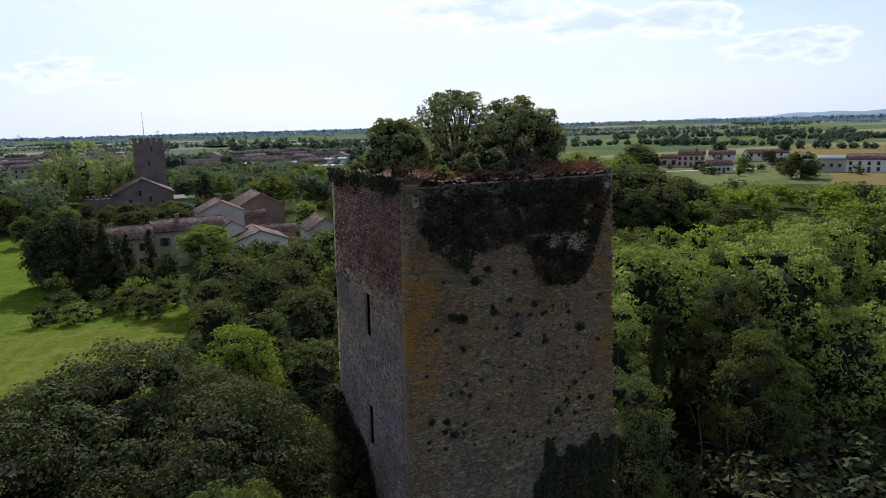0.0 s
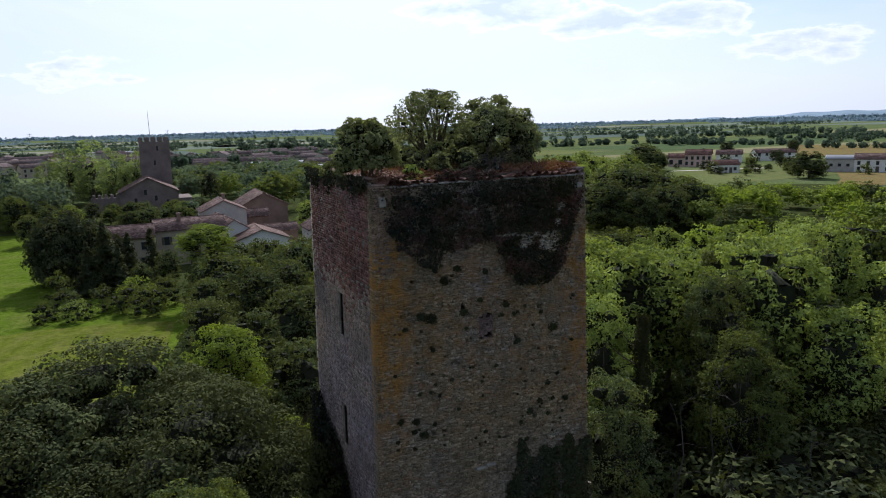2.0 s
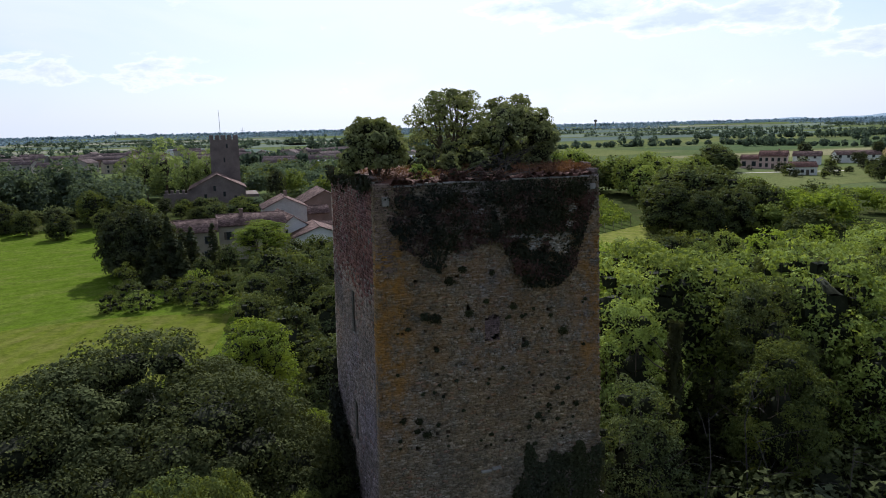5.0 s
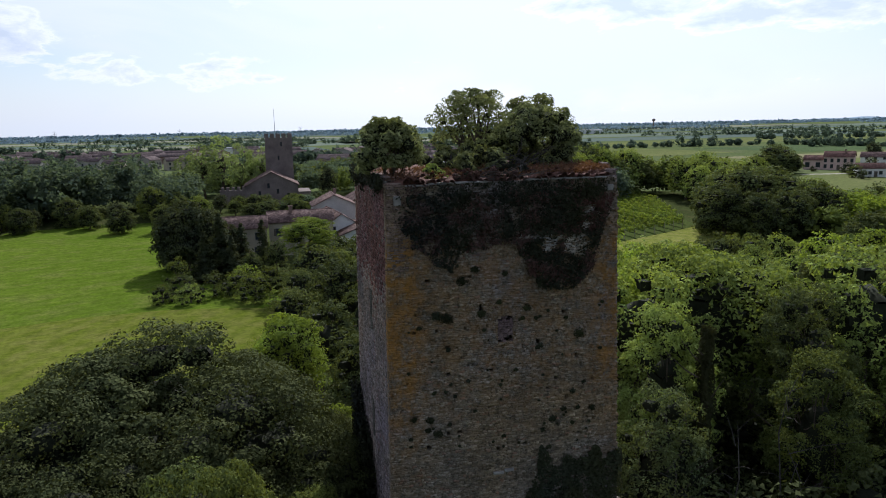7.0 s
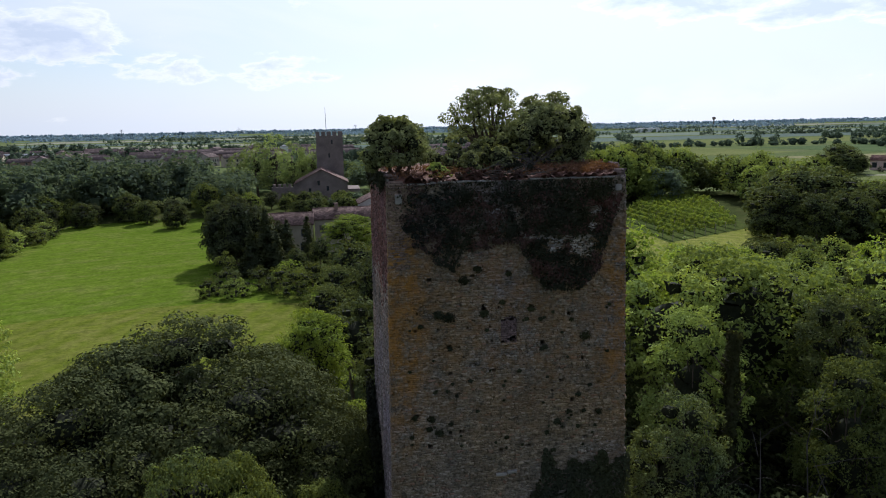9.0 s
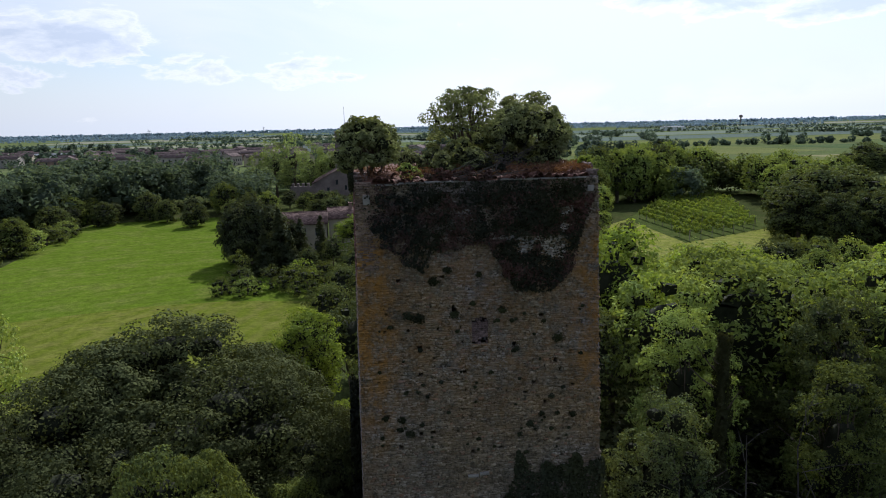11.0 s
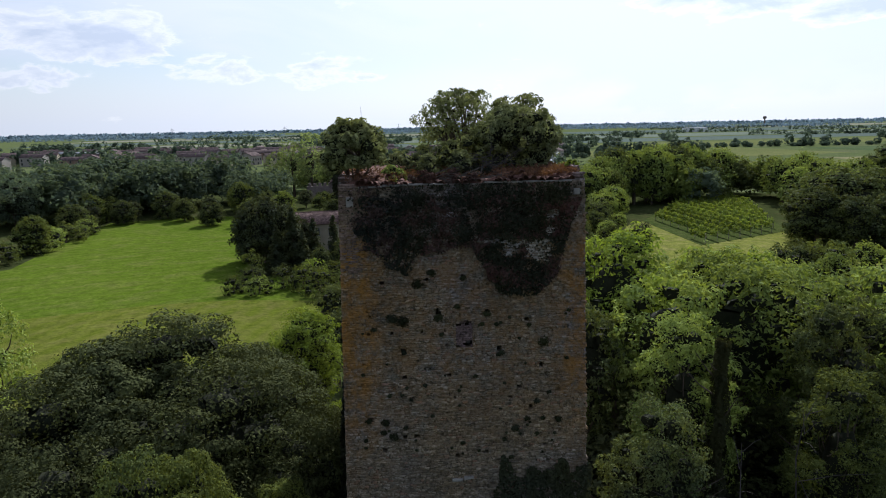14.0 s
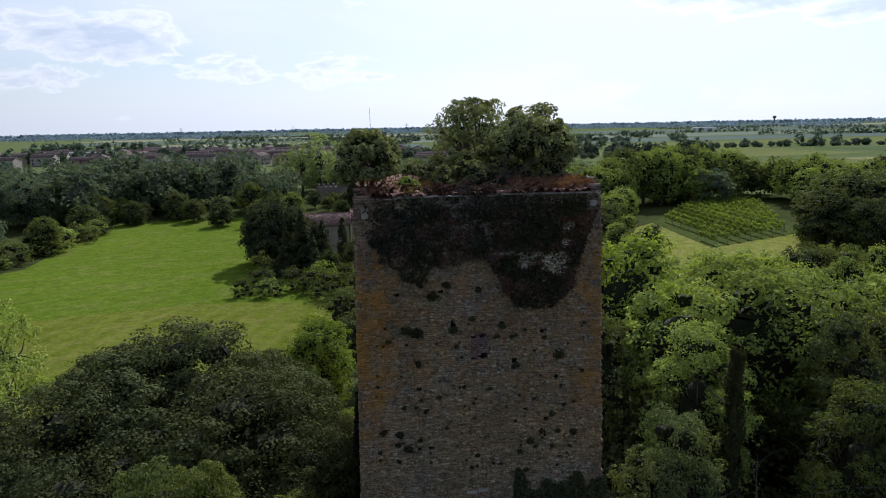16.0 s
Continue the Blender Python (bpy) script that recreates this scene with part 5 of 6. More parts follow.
for x, y, top, w, leaf in ((27, 128, 6.5, 1.0, "robinia"), (32, 120, 6.2, 1.0, "grove"), (36, 132, 7.0, 1.0, "shrub"), (27, 108, 5.0, 1.0, "shrub"), (33, 104, 5.2, 1.0, "grove"), (40, 116, 6.0, 1.1, "robinia"), (22, 92, 5.2, 0.9, "robinia"), (45, 104, 4.0, 1.1, "grove"), (47, 92, 4.6, 1.0, "dark"), (43, 84, 5.2, 1.0, "grove"), (50, 112, 3.8, 1.0, "robinia"), (52, 126, 6.0, 1.0, "robinia"), (44, 124, 6.5, 1.0, "grove")):
    plant("mid", x, y, top, leaf, w, "leafy tree between the houses and the vineyard", "trees by the vineyard")
for x, y, top, w, leaf in ((50, 121, 7.5, 1.0, "robinia"), (46, 113, 6.4, 1.0, "grove"), (54, 127, 8.0, 1.0, "robinia"), (43, 105, 5.2, 1.0, "shrub"), (42, 96, 4.6, 1.0, "robinia"), (40, 88, 5.0, 1.0, "shrub"), (38, 78, 5.5, 1.0, "robinia"), (49, 134, 10.0, 1.0, "robinia"), (36, 92, 5.4, 1.0, "grove"), (39, 112, 6.0, 1.0, "grove"), (56, 136, 11.0, 0.9, "shrub")):
    plant("mid", x, y, top, leaf, w, "leafy tree beside the clearing", "trees by the vineyard")
# the wood to the right of the tower
for y in np.arange(-12, 60, 5.6):
    for x in np.arange(10.9, 76, 5.6):
        px, py = x + tr.uniform(-1.7, 1.7), y + tr.uniform(-1.7, 1.7)
        if px < 10.3 and 0 < py < 9 or tr.random() < 0.06:
            continue
        if py > 46 and px < 50 or px + py > 118:
            continue
        d = math.hypot(px - 3, py + 20)
        if py < 4.5:
            if tr.random() < 0.05:
                continue
            top = tr.uniform(3.2, 6.0)
        else:
            top = 14.4 - 0.085 * max(d - 30, 0) + tr.uniform(-2.6, 1.2) + 4.5 * min(noise.noise((px * 0.085, py * 0.085, 0.3)), 0.25)
        if py > 24:
            top = min(top, 8.4 + 3.2 * tr.random() + 3.5 * min(noise.noise((px * 0.07, py * 0.07, 2.3)), 0.2))
        if py > 24 and px > 34:
            top -= 1.4
        if py < 7.6 and abs(px - 16.3) < 1.7:
            continue
        kind = "rob" if d < 36 and py > 4.5 else "grove" if d < 58 else "mid"
        if py > 4.5:
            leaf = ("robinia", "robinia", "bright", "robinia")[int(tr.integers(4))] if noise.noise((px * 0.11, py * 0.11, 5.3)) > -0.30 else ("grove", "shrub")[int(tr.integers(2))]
            # Beside the tower and in the front rows, darker leaves paint in shade.
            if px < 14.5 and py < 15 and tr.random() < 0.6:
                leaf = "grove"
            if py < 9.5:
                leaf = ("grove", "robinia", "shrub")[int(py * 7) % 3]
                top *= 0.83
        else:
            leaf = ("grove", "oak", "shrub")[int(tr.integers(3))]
        plant(kind, px, py, max(top, 4.0), leaf, tr.uniform(0.84, 1.05), "feathery light green tree in the dense wood" if leaf != "dark" else "dark tree in the shaded wood", "trees of the near wood")
# Undergrowth in dark leaf kinds, so the shade under the crowns is coloured in.
for i in range(62):
    x, y = 10.5 + 34 * tr.random(), -2 + 22 * tr.random() ** 1.4
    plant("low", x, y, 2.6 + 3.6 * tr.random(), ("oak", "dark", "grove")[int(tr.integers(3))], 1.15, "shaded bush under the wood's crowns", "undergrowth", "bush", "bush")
for i in range(34):
    f = i / 33
    x = np.interp(f, [0, 0.3, 0.55, 1.0], [-112, -78, -60, -63]) + tr.normal(0, 2.0) - 1.5
    y = np.interp(f, [0, 0.3, 0.55, 1.0], [58, 77, 97, 153]) + tr.normal(0, 1.5)
    plant("low", x, y, 2.2 + 3.0 * tr.random(), ("shrub", "grove", "robinia")[int(tr.integers(3))], 1.25, "bramble and elder bush in the meadow's hedge", "hedge bushes", "bush", "bush")
# the broad dark trees beside the vineyard, the lit wood behind it, the woods beyond
for x, y, top, w in ((79, 92, 10.0, 1.1), (85, 97, 12.8, 1.15), (92, 96, 12.2, 1.15), (82, 86, 8.6, 1.0), (96, 89, 9.6, 1.1), (88, 86, 8.6, 1.0)):
    plant("dome", x, y, top, "grove", w, "broad dark tree beside the vineyard", "trees by the vineyard")
for i in range(26):
    a = i / 25
    x, y = 56 + 44 * a + tr.uniform(-3, 3), 149 + 19 * a + tr.uniform(-3, 7)
    plant("mid", x, y, 12.8 + 2.8 * tr.random(), "robinia" if tr.random() < 0.85 else "grove", 0.85, "sunlit leafy tree behind the vineyard", "wood behind the vineyard")
for x, y, top in ((108, 149, 12.0), (114, 143, 11.6), (120, 137, 12.0), (105, 139, 10.0), (116, 153, 13.0), (109, 129, 11.0), (103, 121, 9.6), (101, 109, 9.4), (53, 137, 12.0), (56, 130, 7.0)):
    plant("mid", x, y, top, "robinia", 1.0, "sunlit leafy tree behind the vineyard", "wood behind the vineyard")
broad = {"robinia": [], "grove": [], "bright": []}
for i in range(210):
    x, y = 84 + 110 * tr.random(), 20 + 120 * tr.random()
    if x + 0.75 * y > 212 or (x < 104 and y > 84):
        continue
    broad[("robinia", "robinia", "grove", "bright")[int(tr.integers(4))]].append(("wide", x, y, 5.2 + 3.2 * tr.random(), 1.15))
for i in range(50):
    x, y = 90 + 90 * tr.random(), 150 + 45 * tr.random()
    if y < 260 - 0.75 * x and x + 0.75 * y < 262:
        broad[("robinia", "grove")[int(tr.integers(2))]].append(("wide", x, y, 9.0 + 3.0 * tr.random(), 1.1))
for k, (leaf, spots) in enumerate(broad.items()):
    wood_stuff("broad_wood", spots, leaf, "broad leafy wood reaching towards the farmhouses", 110 + k)
for x, y, top, w, leaf in ((211, 228, 6.0, 1.0, "dark"), (267, 243, 10.0, 0.85, "dark"), (293, 226, 10.5, 0.55, "dark"), (232, 177, 5.8, 1.2, "grove"), (223, 170, 4.4, 1.2, "shrub"), (218, 166, 3.4, 1.3, "grove"), (213, 160, 3.4, 1.3, "shrub"), (246, 193, 5.0, 1.1, "dark"), (263, 210, 6.5, 1.1, "dark"), (272, 216, 5.0, 1.2, "shrub"), (240, 203, 4.0, 1.3, "shrub"), (225, 181, 3.0, 1.4, "grove"), (219, 193, 4.0, 1.2, "grove"), (201, 170, 3.0, 1.3, "shrub"), (180, 210, 4.5, 1.4, "shrub"), (174, 202, 4.0, 1.4, "grove")):
    plant("mid", x, y, top, leaf, w, "solitary leafy tree by the farmhouses", "farm trees")
plant("dome", 193, 218, 11.6, "grove", 1.4, "broad dome-shaped dark green tree by the farmhouses", "farm trees")
plant("dome", 187, 214, 7.6, "shrub", 1.2, "broad dome-shaped dark green tree by the farmhouses", "farm trees")
plant("dome", 199, 216, 7.6, "grove", 1.2, "broad dome-shaped dark green tree by the farmhouses", "farm trees")
plant("dome", 207, 148.5, 9.3, "grove", 1.15, "round dense dark tree before the grey barn", "farm trees")
fb = np.random.default_rng(61)
for x, y in [(x0 + fb.normal(0, 3.0), y0 + fb.normal(0, 3.0)) for x0, y0 in ((214, 222), (220, 212), (238, 208), (246, 214), (236, 232), (250, 226), (268, 228), (276, 236), (214, 176), (222, 184), (200, 190), (197, 182), (228, 196), (254, 178), (262, 170), (230, 150), (222, 158), (226, 165), (240, 182), (247, 187), (271, 150), (216, 200), (205, 200), (296, 236))]:
    plant("low", x, y, fb.uniform(2.0, 4.8), ("grove", "shrub", "dark")[int(fb.integers(3))], 1.0, "leafy garden bush by the farmhouses", "farm bushes", "bush", "bush")
# old stems wrapped in ivy
for x, y, top, wide in ((16.3, 7.2, 11.8, 0.55), (24.5, 10.0, 10.6, 0.45), (20.6, 5.6, 8.0, 0.5), (13.2, 4.4, 6.6, 0.55), (29.5, 8.0, 9.6, 0.5)):
    r = np.random.default_rng(int(x * 7))
    t = thing("ivy_clad_stem", "old tree stem wrapped thickly in dark ivy", "tree", "ivy-clad stems", at=pose(x, y, 0))
    stem = [Vector((r.normal(0, 0.14), r.normal(0, 0.14), top * f - 0.2)) for f in (0, 0.3, 0.6, 0.97)]
    bm = tube(bmesh.new(), stem, [0.22, 0.18, 0.13, 0.05], 7)
    for k in range(7):
        a = stem[1].lerp(stem[3], r.random())
        d = Vector((r.normal(0, 0.8), r.normal(0, 0.8), r.uniform(0.2, 1.0)))
        tube(bm, [a, a + d * 0.7, a + d * 1.5 + Vector((0, 0, 0.3))], [0.05, 0.03, 0.01], 5)
    part("trunk", bm, M["bark"], t)
    m = int(900 * top)
    h = r.random(m) ** 0.9
    a = r.uniform(0, 6.28, m)
    lump = np.array([noise.noise((math.cos(u) * 1.2, math.sin(u) * 1.2 + x, v * top * 0.7)) for u, v in zip(a, h)])
    rad = wide * (1.15 - 0.75 * h) * np.clip(1 + 1.5 * lump, 0.25, 2.4) * r.uniform(0.6, 1.1, m)
    p = np.stack([np.cos(a) * rad, np.sin(a) * rad, h * top], 1)
    part("ivy", leaves("ivy", p, np.stack([np.cos(a), np.sin(a), np.full(m, 0.4)], 1) + r.normal(0, 0.4, (m, 3)), 0.075, r, 0.75, 3), M["walltuft"], t, "dark ivy leaves")
# bare dead stems in the near wood
for x, y, z, h in ((12.4, 3.6, 0, 8.6), (15.0, 3.0, 0, 8.8), (17.5, 2.5, 0, 7.6), (18.4, 4.2, 0, 9.6), (14.2, 5.4, 0, 9.4), (21.5, 1.5, 0, 7.0)):
    r = np.random.default_rng(int(x * 10))
    bm = bmesh.new()
    base = Vector((x, y, z))
    p = [base + Vector((r.normal(0, 0.25), r.normal(0, 0.25), h * f)) for f in (0, 0.4, 0.75, 1.0)]
    tube(bm, p, [0.06, 0.042, 0.028, 0.008], 6)
    for k in range(9):
        a = p[1].lerp(p[3], r.random())
        d = Vector((r.normal(0, 0.8), r.normal(0, 0.6) - 0.3, r.uniform(0.0, 0.9)))
        tube(bm, [a, a + d * 0.6 + Vector((0, 0, 0.12)), a + d * 1.3], [0.018, 0.011, 0.004], 5)
    tagged(part("dead_tree", bm, M["branch"]), "bare grey dead tree among the green wood", "tree", "dead trees")

# vineyard
PLOT = [(59.3, 93.9), (79.0, 104.1), (100.8, 154.2), (85.1, 159.0), (61.3, 122.5)]


def in_plot(x, y):
    return all((bx - ax) * (y - ay) - (by - ay) * (x - ax) > 0 for (ax, ay), (bx, by) in zip(PLOT, PLOT[1:] + PLOT[:1]))


SLANT = 0.03
for i in range(14):
    base = 59.6 + 2.95 * i
    ys = [y for y in np.arange(92, 160, 0.5) if in_plot(base + SLANT * (y - 94), y)]
    if len(ys) < 12:
        continue
    y0, length = ys[0], ys[-1] - ys[0]
    x0 = base + SLANT * (y0 - 94)
    row = thing("vine_row", "row of leafy vines on wooden posts", "vines", "rows of the vineyard", at=pose(x0, y0, 0.10))
    lean = SLANT
    m = int(length * 62)
    t = tr.random(m)
    p = np.stack([t * length * lean + tr.normal(0, 0.11, m), t * length, 0.95 + 0.85 * tr.random(m) + 0.16 * np.sin(t * length * 2.1) + tr.normal(0, 0.12, m)], 1)
    part("foliage", leaves("foliage", p, tr.normal(0, 0.6, (m, 3)) + np.array([0, 0, 0.6]), 0.17, tr), M["vine"], row)
    k = 0.0
    while k < length:
        part("post", box(k * lean - 0.04, k * lean + 0.04, k - 0.04, k + 0.04, -0.1, 1.75), M["post"], row)
        k += 4.2

# ---------- buildings ----------


def roof_slab(w, rise, half, over, thick, pitch=0.30):
    """One tiled slope, from the ridge at y=0 down to y=-half, with rows of half-round tiles."""
    n = max(int((w + 2 * over) / pitch), 3)
    run = half + over
    drop = rise * run / half
    xs, prof = [], []
    for i in range(n * 2 + 1):
        xs.append(-w / 2 - over + (w + 2 * over) * i / (2 * n))
        prof.append(0.07 if i % 2 else 0.0)
    v, f = [], []
    for y, z in ((0.0, 0.0), (-run, -drop)):
        for x, p in zip(xs, prof):
            v.append((x, y, z + p + thick))
    for y, z in ((0.0, 0.0), (-run, -drop)):
        for x in xs:
            v.append((x, y, z))
    m = len(xs)
    for i in range(m - 1):
        f.append((i, m + i, m + i + 1, i + 1))
        f.append((2 * m + i, 2 * m + i + 1, 3 * m + i + 1, 3 * m + i))
        f.append((m + i, 3 * m + i, 3 * m + i + 1, m + i + 1))
    f.append((0, 2 * m, 3 * m, m))
    f.append((m - 1, 2 * m - 1, 4 * m - 1, 3 * m - 1))
    return poly_mesh("roof", np.array(v), np.array(f))


def gable_walls(w, d, h, rise):
    bm = bmesh.new()
    a = [bm.verts.new((-w / 2, y, z)) for y, z in ((-d / 2, -0.2), (d / 2, -0.2), (d / 2, h), (0, h + rise), (-d / 2, h))]
    b = [bm.verts.new((w / 2, v.co.y, v.co.z)) for v in a]
    bm.faces.new(a)
    bm.faces.new(b[::-1])
    for i in range(5):
        bm.faces.new((a[i], b[i], b[(i + 1) % 5], a[(i + 1) % 5])[::-1])
    return bm


def window(parent, x, y, z, w, h, turn=0.0, shutters=False, surround="dressed"):
    at = pose(x, y, z, 0, 0, turn)
    frame_bm = bmesh.new()
    for x0, x1, z0, z1 in ((-w / 2 - 0.09, w / 2 + 0.09, h / 2, h / 2 + 0.10), (-w / 2 - 0.09, w / 2 + 0.09, -h / 2 - 0.10, -h / 2), (-w / 2 - 0.09, -w / 2, -h / 2, h / 2), (w / 2, w / 2 + 0.09, -h / 2, h / 2)):
        b = box(x0, x1, -0.05, 0.04, z0, z1)
        me = mesh_of(b, "t")
        frame_bm.from_mesh(me)
        bpy.data.meshes.remove(me)
    win = part("window", frame_bm, M[surround], parent, at=at)
    part("pane", box(-w / 2, w / 2, -0.018, 0.03, -h / 2, h / 2), M["glass"], win)
    if shutters:
        for s in (-1, 1):
            part("shutter", box(s * w * 0.76 - w * 0.24, s * w * 0.76 + w * 0.24, -0.06, -0.02, -h / 2, h / 2), M["shutter"], win)


def house(name, x, y, turn, w, d, h, rise, wall, roof="oldtile", rows=(), label="", chimney=None, group="", over=0.35, gable_windows=(), ends=(), category="house", door=None, shutters=False, pitch=0.30):
    t = thing(name, label, category, group, at=pose(x, y, 0, 0, 0, turn))
    part("wall", gable_walls(w, d, h, rise), M[wall], t)
    for s in (0, 180):
        part("roof", roof_slab(w, rise, d / 2, over, 0.13, pitch), M[roof], t, at=pose(0, 0, h + rise + 0.01, 0, 0, s))
    bm = tube(bmesh.new(), [Vector((-w / 2 - over, 0, h + rise + 0.14)), Vector((w / 2 + over, 0, h + rise + 0.14))], [0.13, 0.13], 6)
    part("ridge_tiles", bm, M[roof], t)
    for zc, ww, hh, xs in rows:
        for xx in xs:
            window(t, xx, -d / 2 - 0.003, zc, ww, hh, 0, shutters)
    for zc, ww, hh, ys, side in ends:
        for yy in ys:
            window(t, side * (w / 2 + 0.003), yy, zc, ww, hh, 90 if side > 0 else -90)
    if chimney:
        c = part("chimney", box(chimney - 0.3, chimney + 0.3, -0.9, -0.3, h, h + rise + 0.9), M["redbrickwall"], t)
        part("chimney_cap", box(chimney - 0.38, chimney + 0.38, -0.98, -0.22, h + rise + 0.9, h + rise + 1.02), M["oldtile"], c)
    if door is not None:
        part("door", box(door - 0.55, door + 0.55, -d / 2 - 0.04, -d / 2 + 0.02, 0.0, 2.15), M["shutter"], t)
    return t


# the village houses behind the trees
house("house", -8.9, 102.6, 0, 8.2, 7.0, 5.4, 1.5, "cream", rows=((4.0, 0.8, 1.2, (-2.6, 0.2, 2.6)), (1.5, 0.8, 1.2, (-2.4, 2.4))), label="old cream plastered house with a clay tile roof", door=0.2)
house("house", 1.1, 104.8, 0, 11.0, 7.6, 5.9, 1.4, "cream", rows=((4.2, 0.8, 1.3, (-3.9, -1.4, 1.4, 3.9)), (1.6, 0.9, 1.3, (-3.9, 3.9))), label="long cream house with a low clay tile roof", chimney=-1.6, door=0.0, shutters=True)
house("house", 7.6, 110.5, 97, 13.0, 5.8, 4.5, 1.9, "white", label="white gabled house with a red clay tile roof", ends=((3.6, 0.7, 1.1, (-1.5, 1.5), -1),))
house("house", 12.2, 103.0, 90, 8.5, 9.0, 3.3, 1.7, "white", label="low white gabled outbuilding with a clay tile roof", category="outbuilding", ends=((1.8, 0.8, 0.9, (-2.0, 1.6), -1),))
house("barn", 18.6, 139.0, 90, 12.0, 10.0, 5.6, 2.6, "redbrickwall", label="grey brick barn with a broad clay tile roof", category="barn", ends=((3.0, 1.4, 1.8, (2.8,), -1),))
house("house", 8.6, 123.5, 90, 8.0, 8.4, 6.4, 2.0, "greyplaster", label="old house with a mossy clay tile roof", chimney=1.0)
house("house", 14.6, 125.0, 0, 6.0, 5.0, 4.6, 1.2, "redbrickwall", label="small brick annexe with a lean clay tile roof", category="annexe")
house("shed", 23.9, 104.0, 90, 7.0, 6.0, 4.1, 1.9, "greyplaster", label="grey plastered shed with a steep roof", category="shed")
house("shed", 16.5, 114.0, 0, 9.0, 5.0, 2.8, 1.0, "redbrickwall", label="low brick shed with a clay tile roof", category="shed")

# the castle: gabled keep, walls, battlemented tower with a mast
castle = thing("castle", "medieval brick castle with a battlemented tower and gabled keep", "castle")
part("keep_wall", gable_walls(14.0, 15.2, 5.6, 3.9), M["castle"], castle, at=pose(-3.3, 195.2, 0, 0, 0, 90))
for s in (0, 180):
    part("keep_roof", roof_slab(14.0, 3.9, 7.6, 0.4, 0.15, 0.4), M["oldtile"], castle, at=pose(-3.3, 195.2, 9.52, 0, 0, 90 + s))
for xx, zz in ((-6.8, 3.4), (-1.6, 3.9), (1.4, 2.6), (-4.2, 5.6)):
    window(castle, xx, 188.16, zz, 0.7, 1.4, surround="castle")
part("curtain_wall", box(-18.0, -10.6, 189, 190.2, -0.2, 4.6, 0.05), M["castle"], castle)
for k in range(5):
    part("merlon", box(-17.6 + 1.5 * k, -16.8 + 1.5 * k, 189.05, 190.0, 4.58, 5.5, 0.04), M["castle"], castle)
part("courtyard_wall", box(4.4, 8.2, 192, 205, -0.2, 3.2, 0.05), M["castle"], castle)
bm = bmesh.new()
lo = [bm.verts.new(c) for c in ((-4.9, 204, -0.2), (3.7, 204, -0.2), (3.7, 212.4, -0.2), (-4.9, 212.4, -0.2))]
hi = [bm.verts.new(c) for c in ((-4.45, 204.4, 19.2), (3.85, 204.4, 19.2), (3.85, 212.2, 19.2), (-4.45, 212.2, 19.2))]
for i in range(4):
    bm.faces.new((lo[i], lo[(i + 1) % 4], hi[(i + 1) % 4], hi[i]))
bm.faces.new(hi)
keep_tower = part("battlement_tower", bm, M["castle"], castle, "tall square brick tower")
for k in range(5):
    for yy in (204.3, 211.4):
        part("merlon", box(-4.55 + 1.78 * k, -3.35 + 1.78 * k, yy, yy + 0.9, 19.15, 20.5, 0.04), M["castle"], keep_tower)
for k in range(3):
    for xx in (-4.55, 3.05):
        part("merlon", box(xx, xx + 0.85, 206.0 + 1.8 * k, 207.1 + 1.8 * k, 19.15, 20.5, 0.04), M["castle"], keep_tower)
for xx, zz in ((-0.6, 13.0), (0.4, 17.2)):
    window(castle, xx, 204.25, zz, 0.5, 1.3, surround="castle")
part("mast", tube(bmesh.new(), [Vector((-1.2, 207, 19)), Vector((-1.2, 207, 24)), Vector((-1.25, 207, 28.2))], [0.10, 0.07, 0.04], 6), M["metal"], castle, "thin antenna mast")

# the farmhouses in the fields
house("farmhouse", 229.2, 223.1, -49, 11.0, 8, 5.4, 2.0, "pink", "tile", ((3.9, 1.0, 1.4, (-4.8, -2.4, 0, 2.4, 4.8)), (1.5, 1.0, 1.5, (-4.8, -2.4, 2.4, 4.8))), "pink plastered farmhouse with a clay tile roof", chimney=2.0, group="farmhouses", door=0.0)
house("farmhouse", 223.5, 230.6, -49, 7.6, 8, 4.0, 1.6, "pink", "tile", ((2.0, 1.6, 2.0, (-2.2, 1.8)),), "pink plastered wing with a low clay tile roof", group="farmhouses")
house("farmhouse", 209.1, 187.9, -32, 9.0, 7.0, 3.2, 1.6, "white", "tile", ((1.6, 1.0, 1.1, (-3.2, -0.6, 2.8)),), "small white house with a red hipped roof", group="farmhouses", door=1.2)
house("farmhouse", 258.6, 233.4, -50, 11.5, 7.5, 4.0, 1.9, "white", "oldtile", ((3.6, 1.0, 1.3, (-3.4, 0, 3.4)),), "white farmhouse with a brown tile roof", group="farmhouses", ends=((3.4, 1.0, 1.3, (-1.6, 1.6), -1),))
house("farmhouse", 284.8, 230.3, -32, 18.5, 9, 3.8, 1.7, "white", "oldtile", ((3.2, 1.1, 1.4, (-8, -4.5, -1, 2.5, 6)),), "long pale farm building with a brown roof", group="farmhouses")
house("barn", 242.5, 162.9, -58, 9.6, 10, 4.8, 1.2, "greyplaster", "metal", ((2.6, 1.0, 1.0, (-2.8, 0, 2.8)),), "grey barn with a pale sheet metal roof", group="farmhouses", category="barn", pitch=0.6)
house("farmhouse", 251.3, 149.2, -58, 23, 10, 4.8, 1.8, "white", "oldtile", ((3.4, 0.9, 1.3, (-10, -7, -4, -1, 2, 5, 8)), (1.3, 0.9, 1.3, (-10, -7, -1, 2, 5, 8))), "long white farmhouse with a brown tile roof", group="farmhouses", door=-4.0)

# the town beyond the woods
protos = []
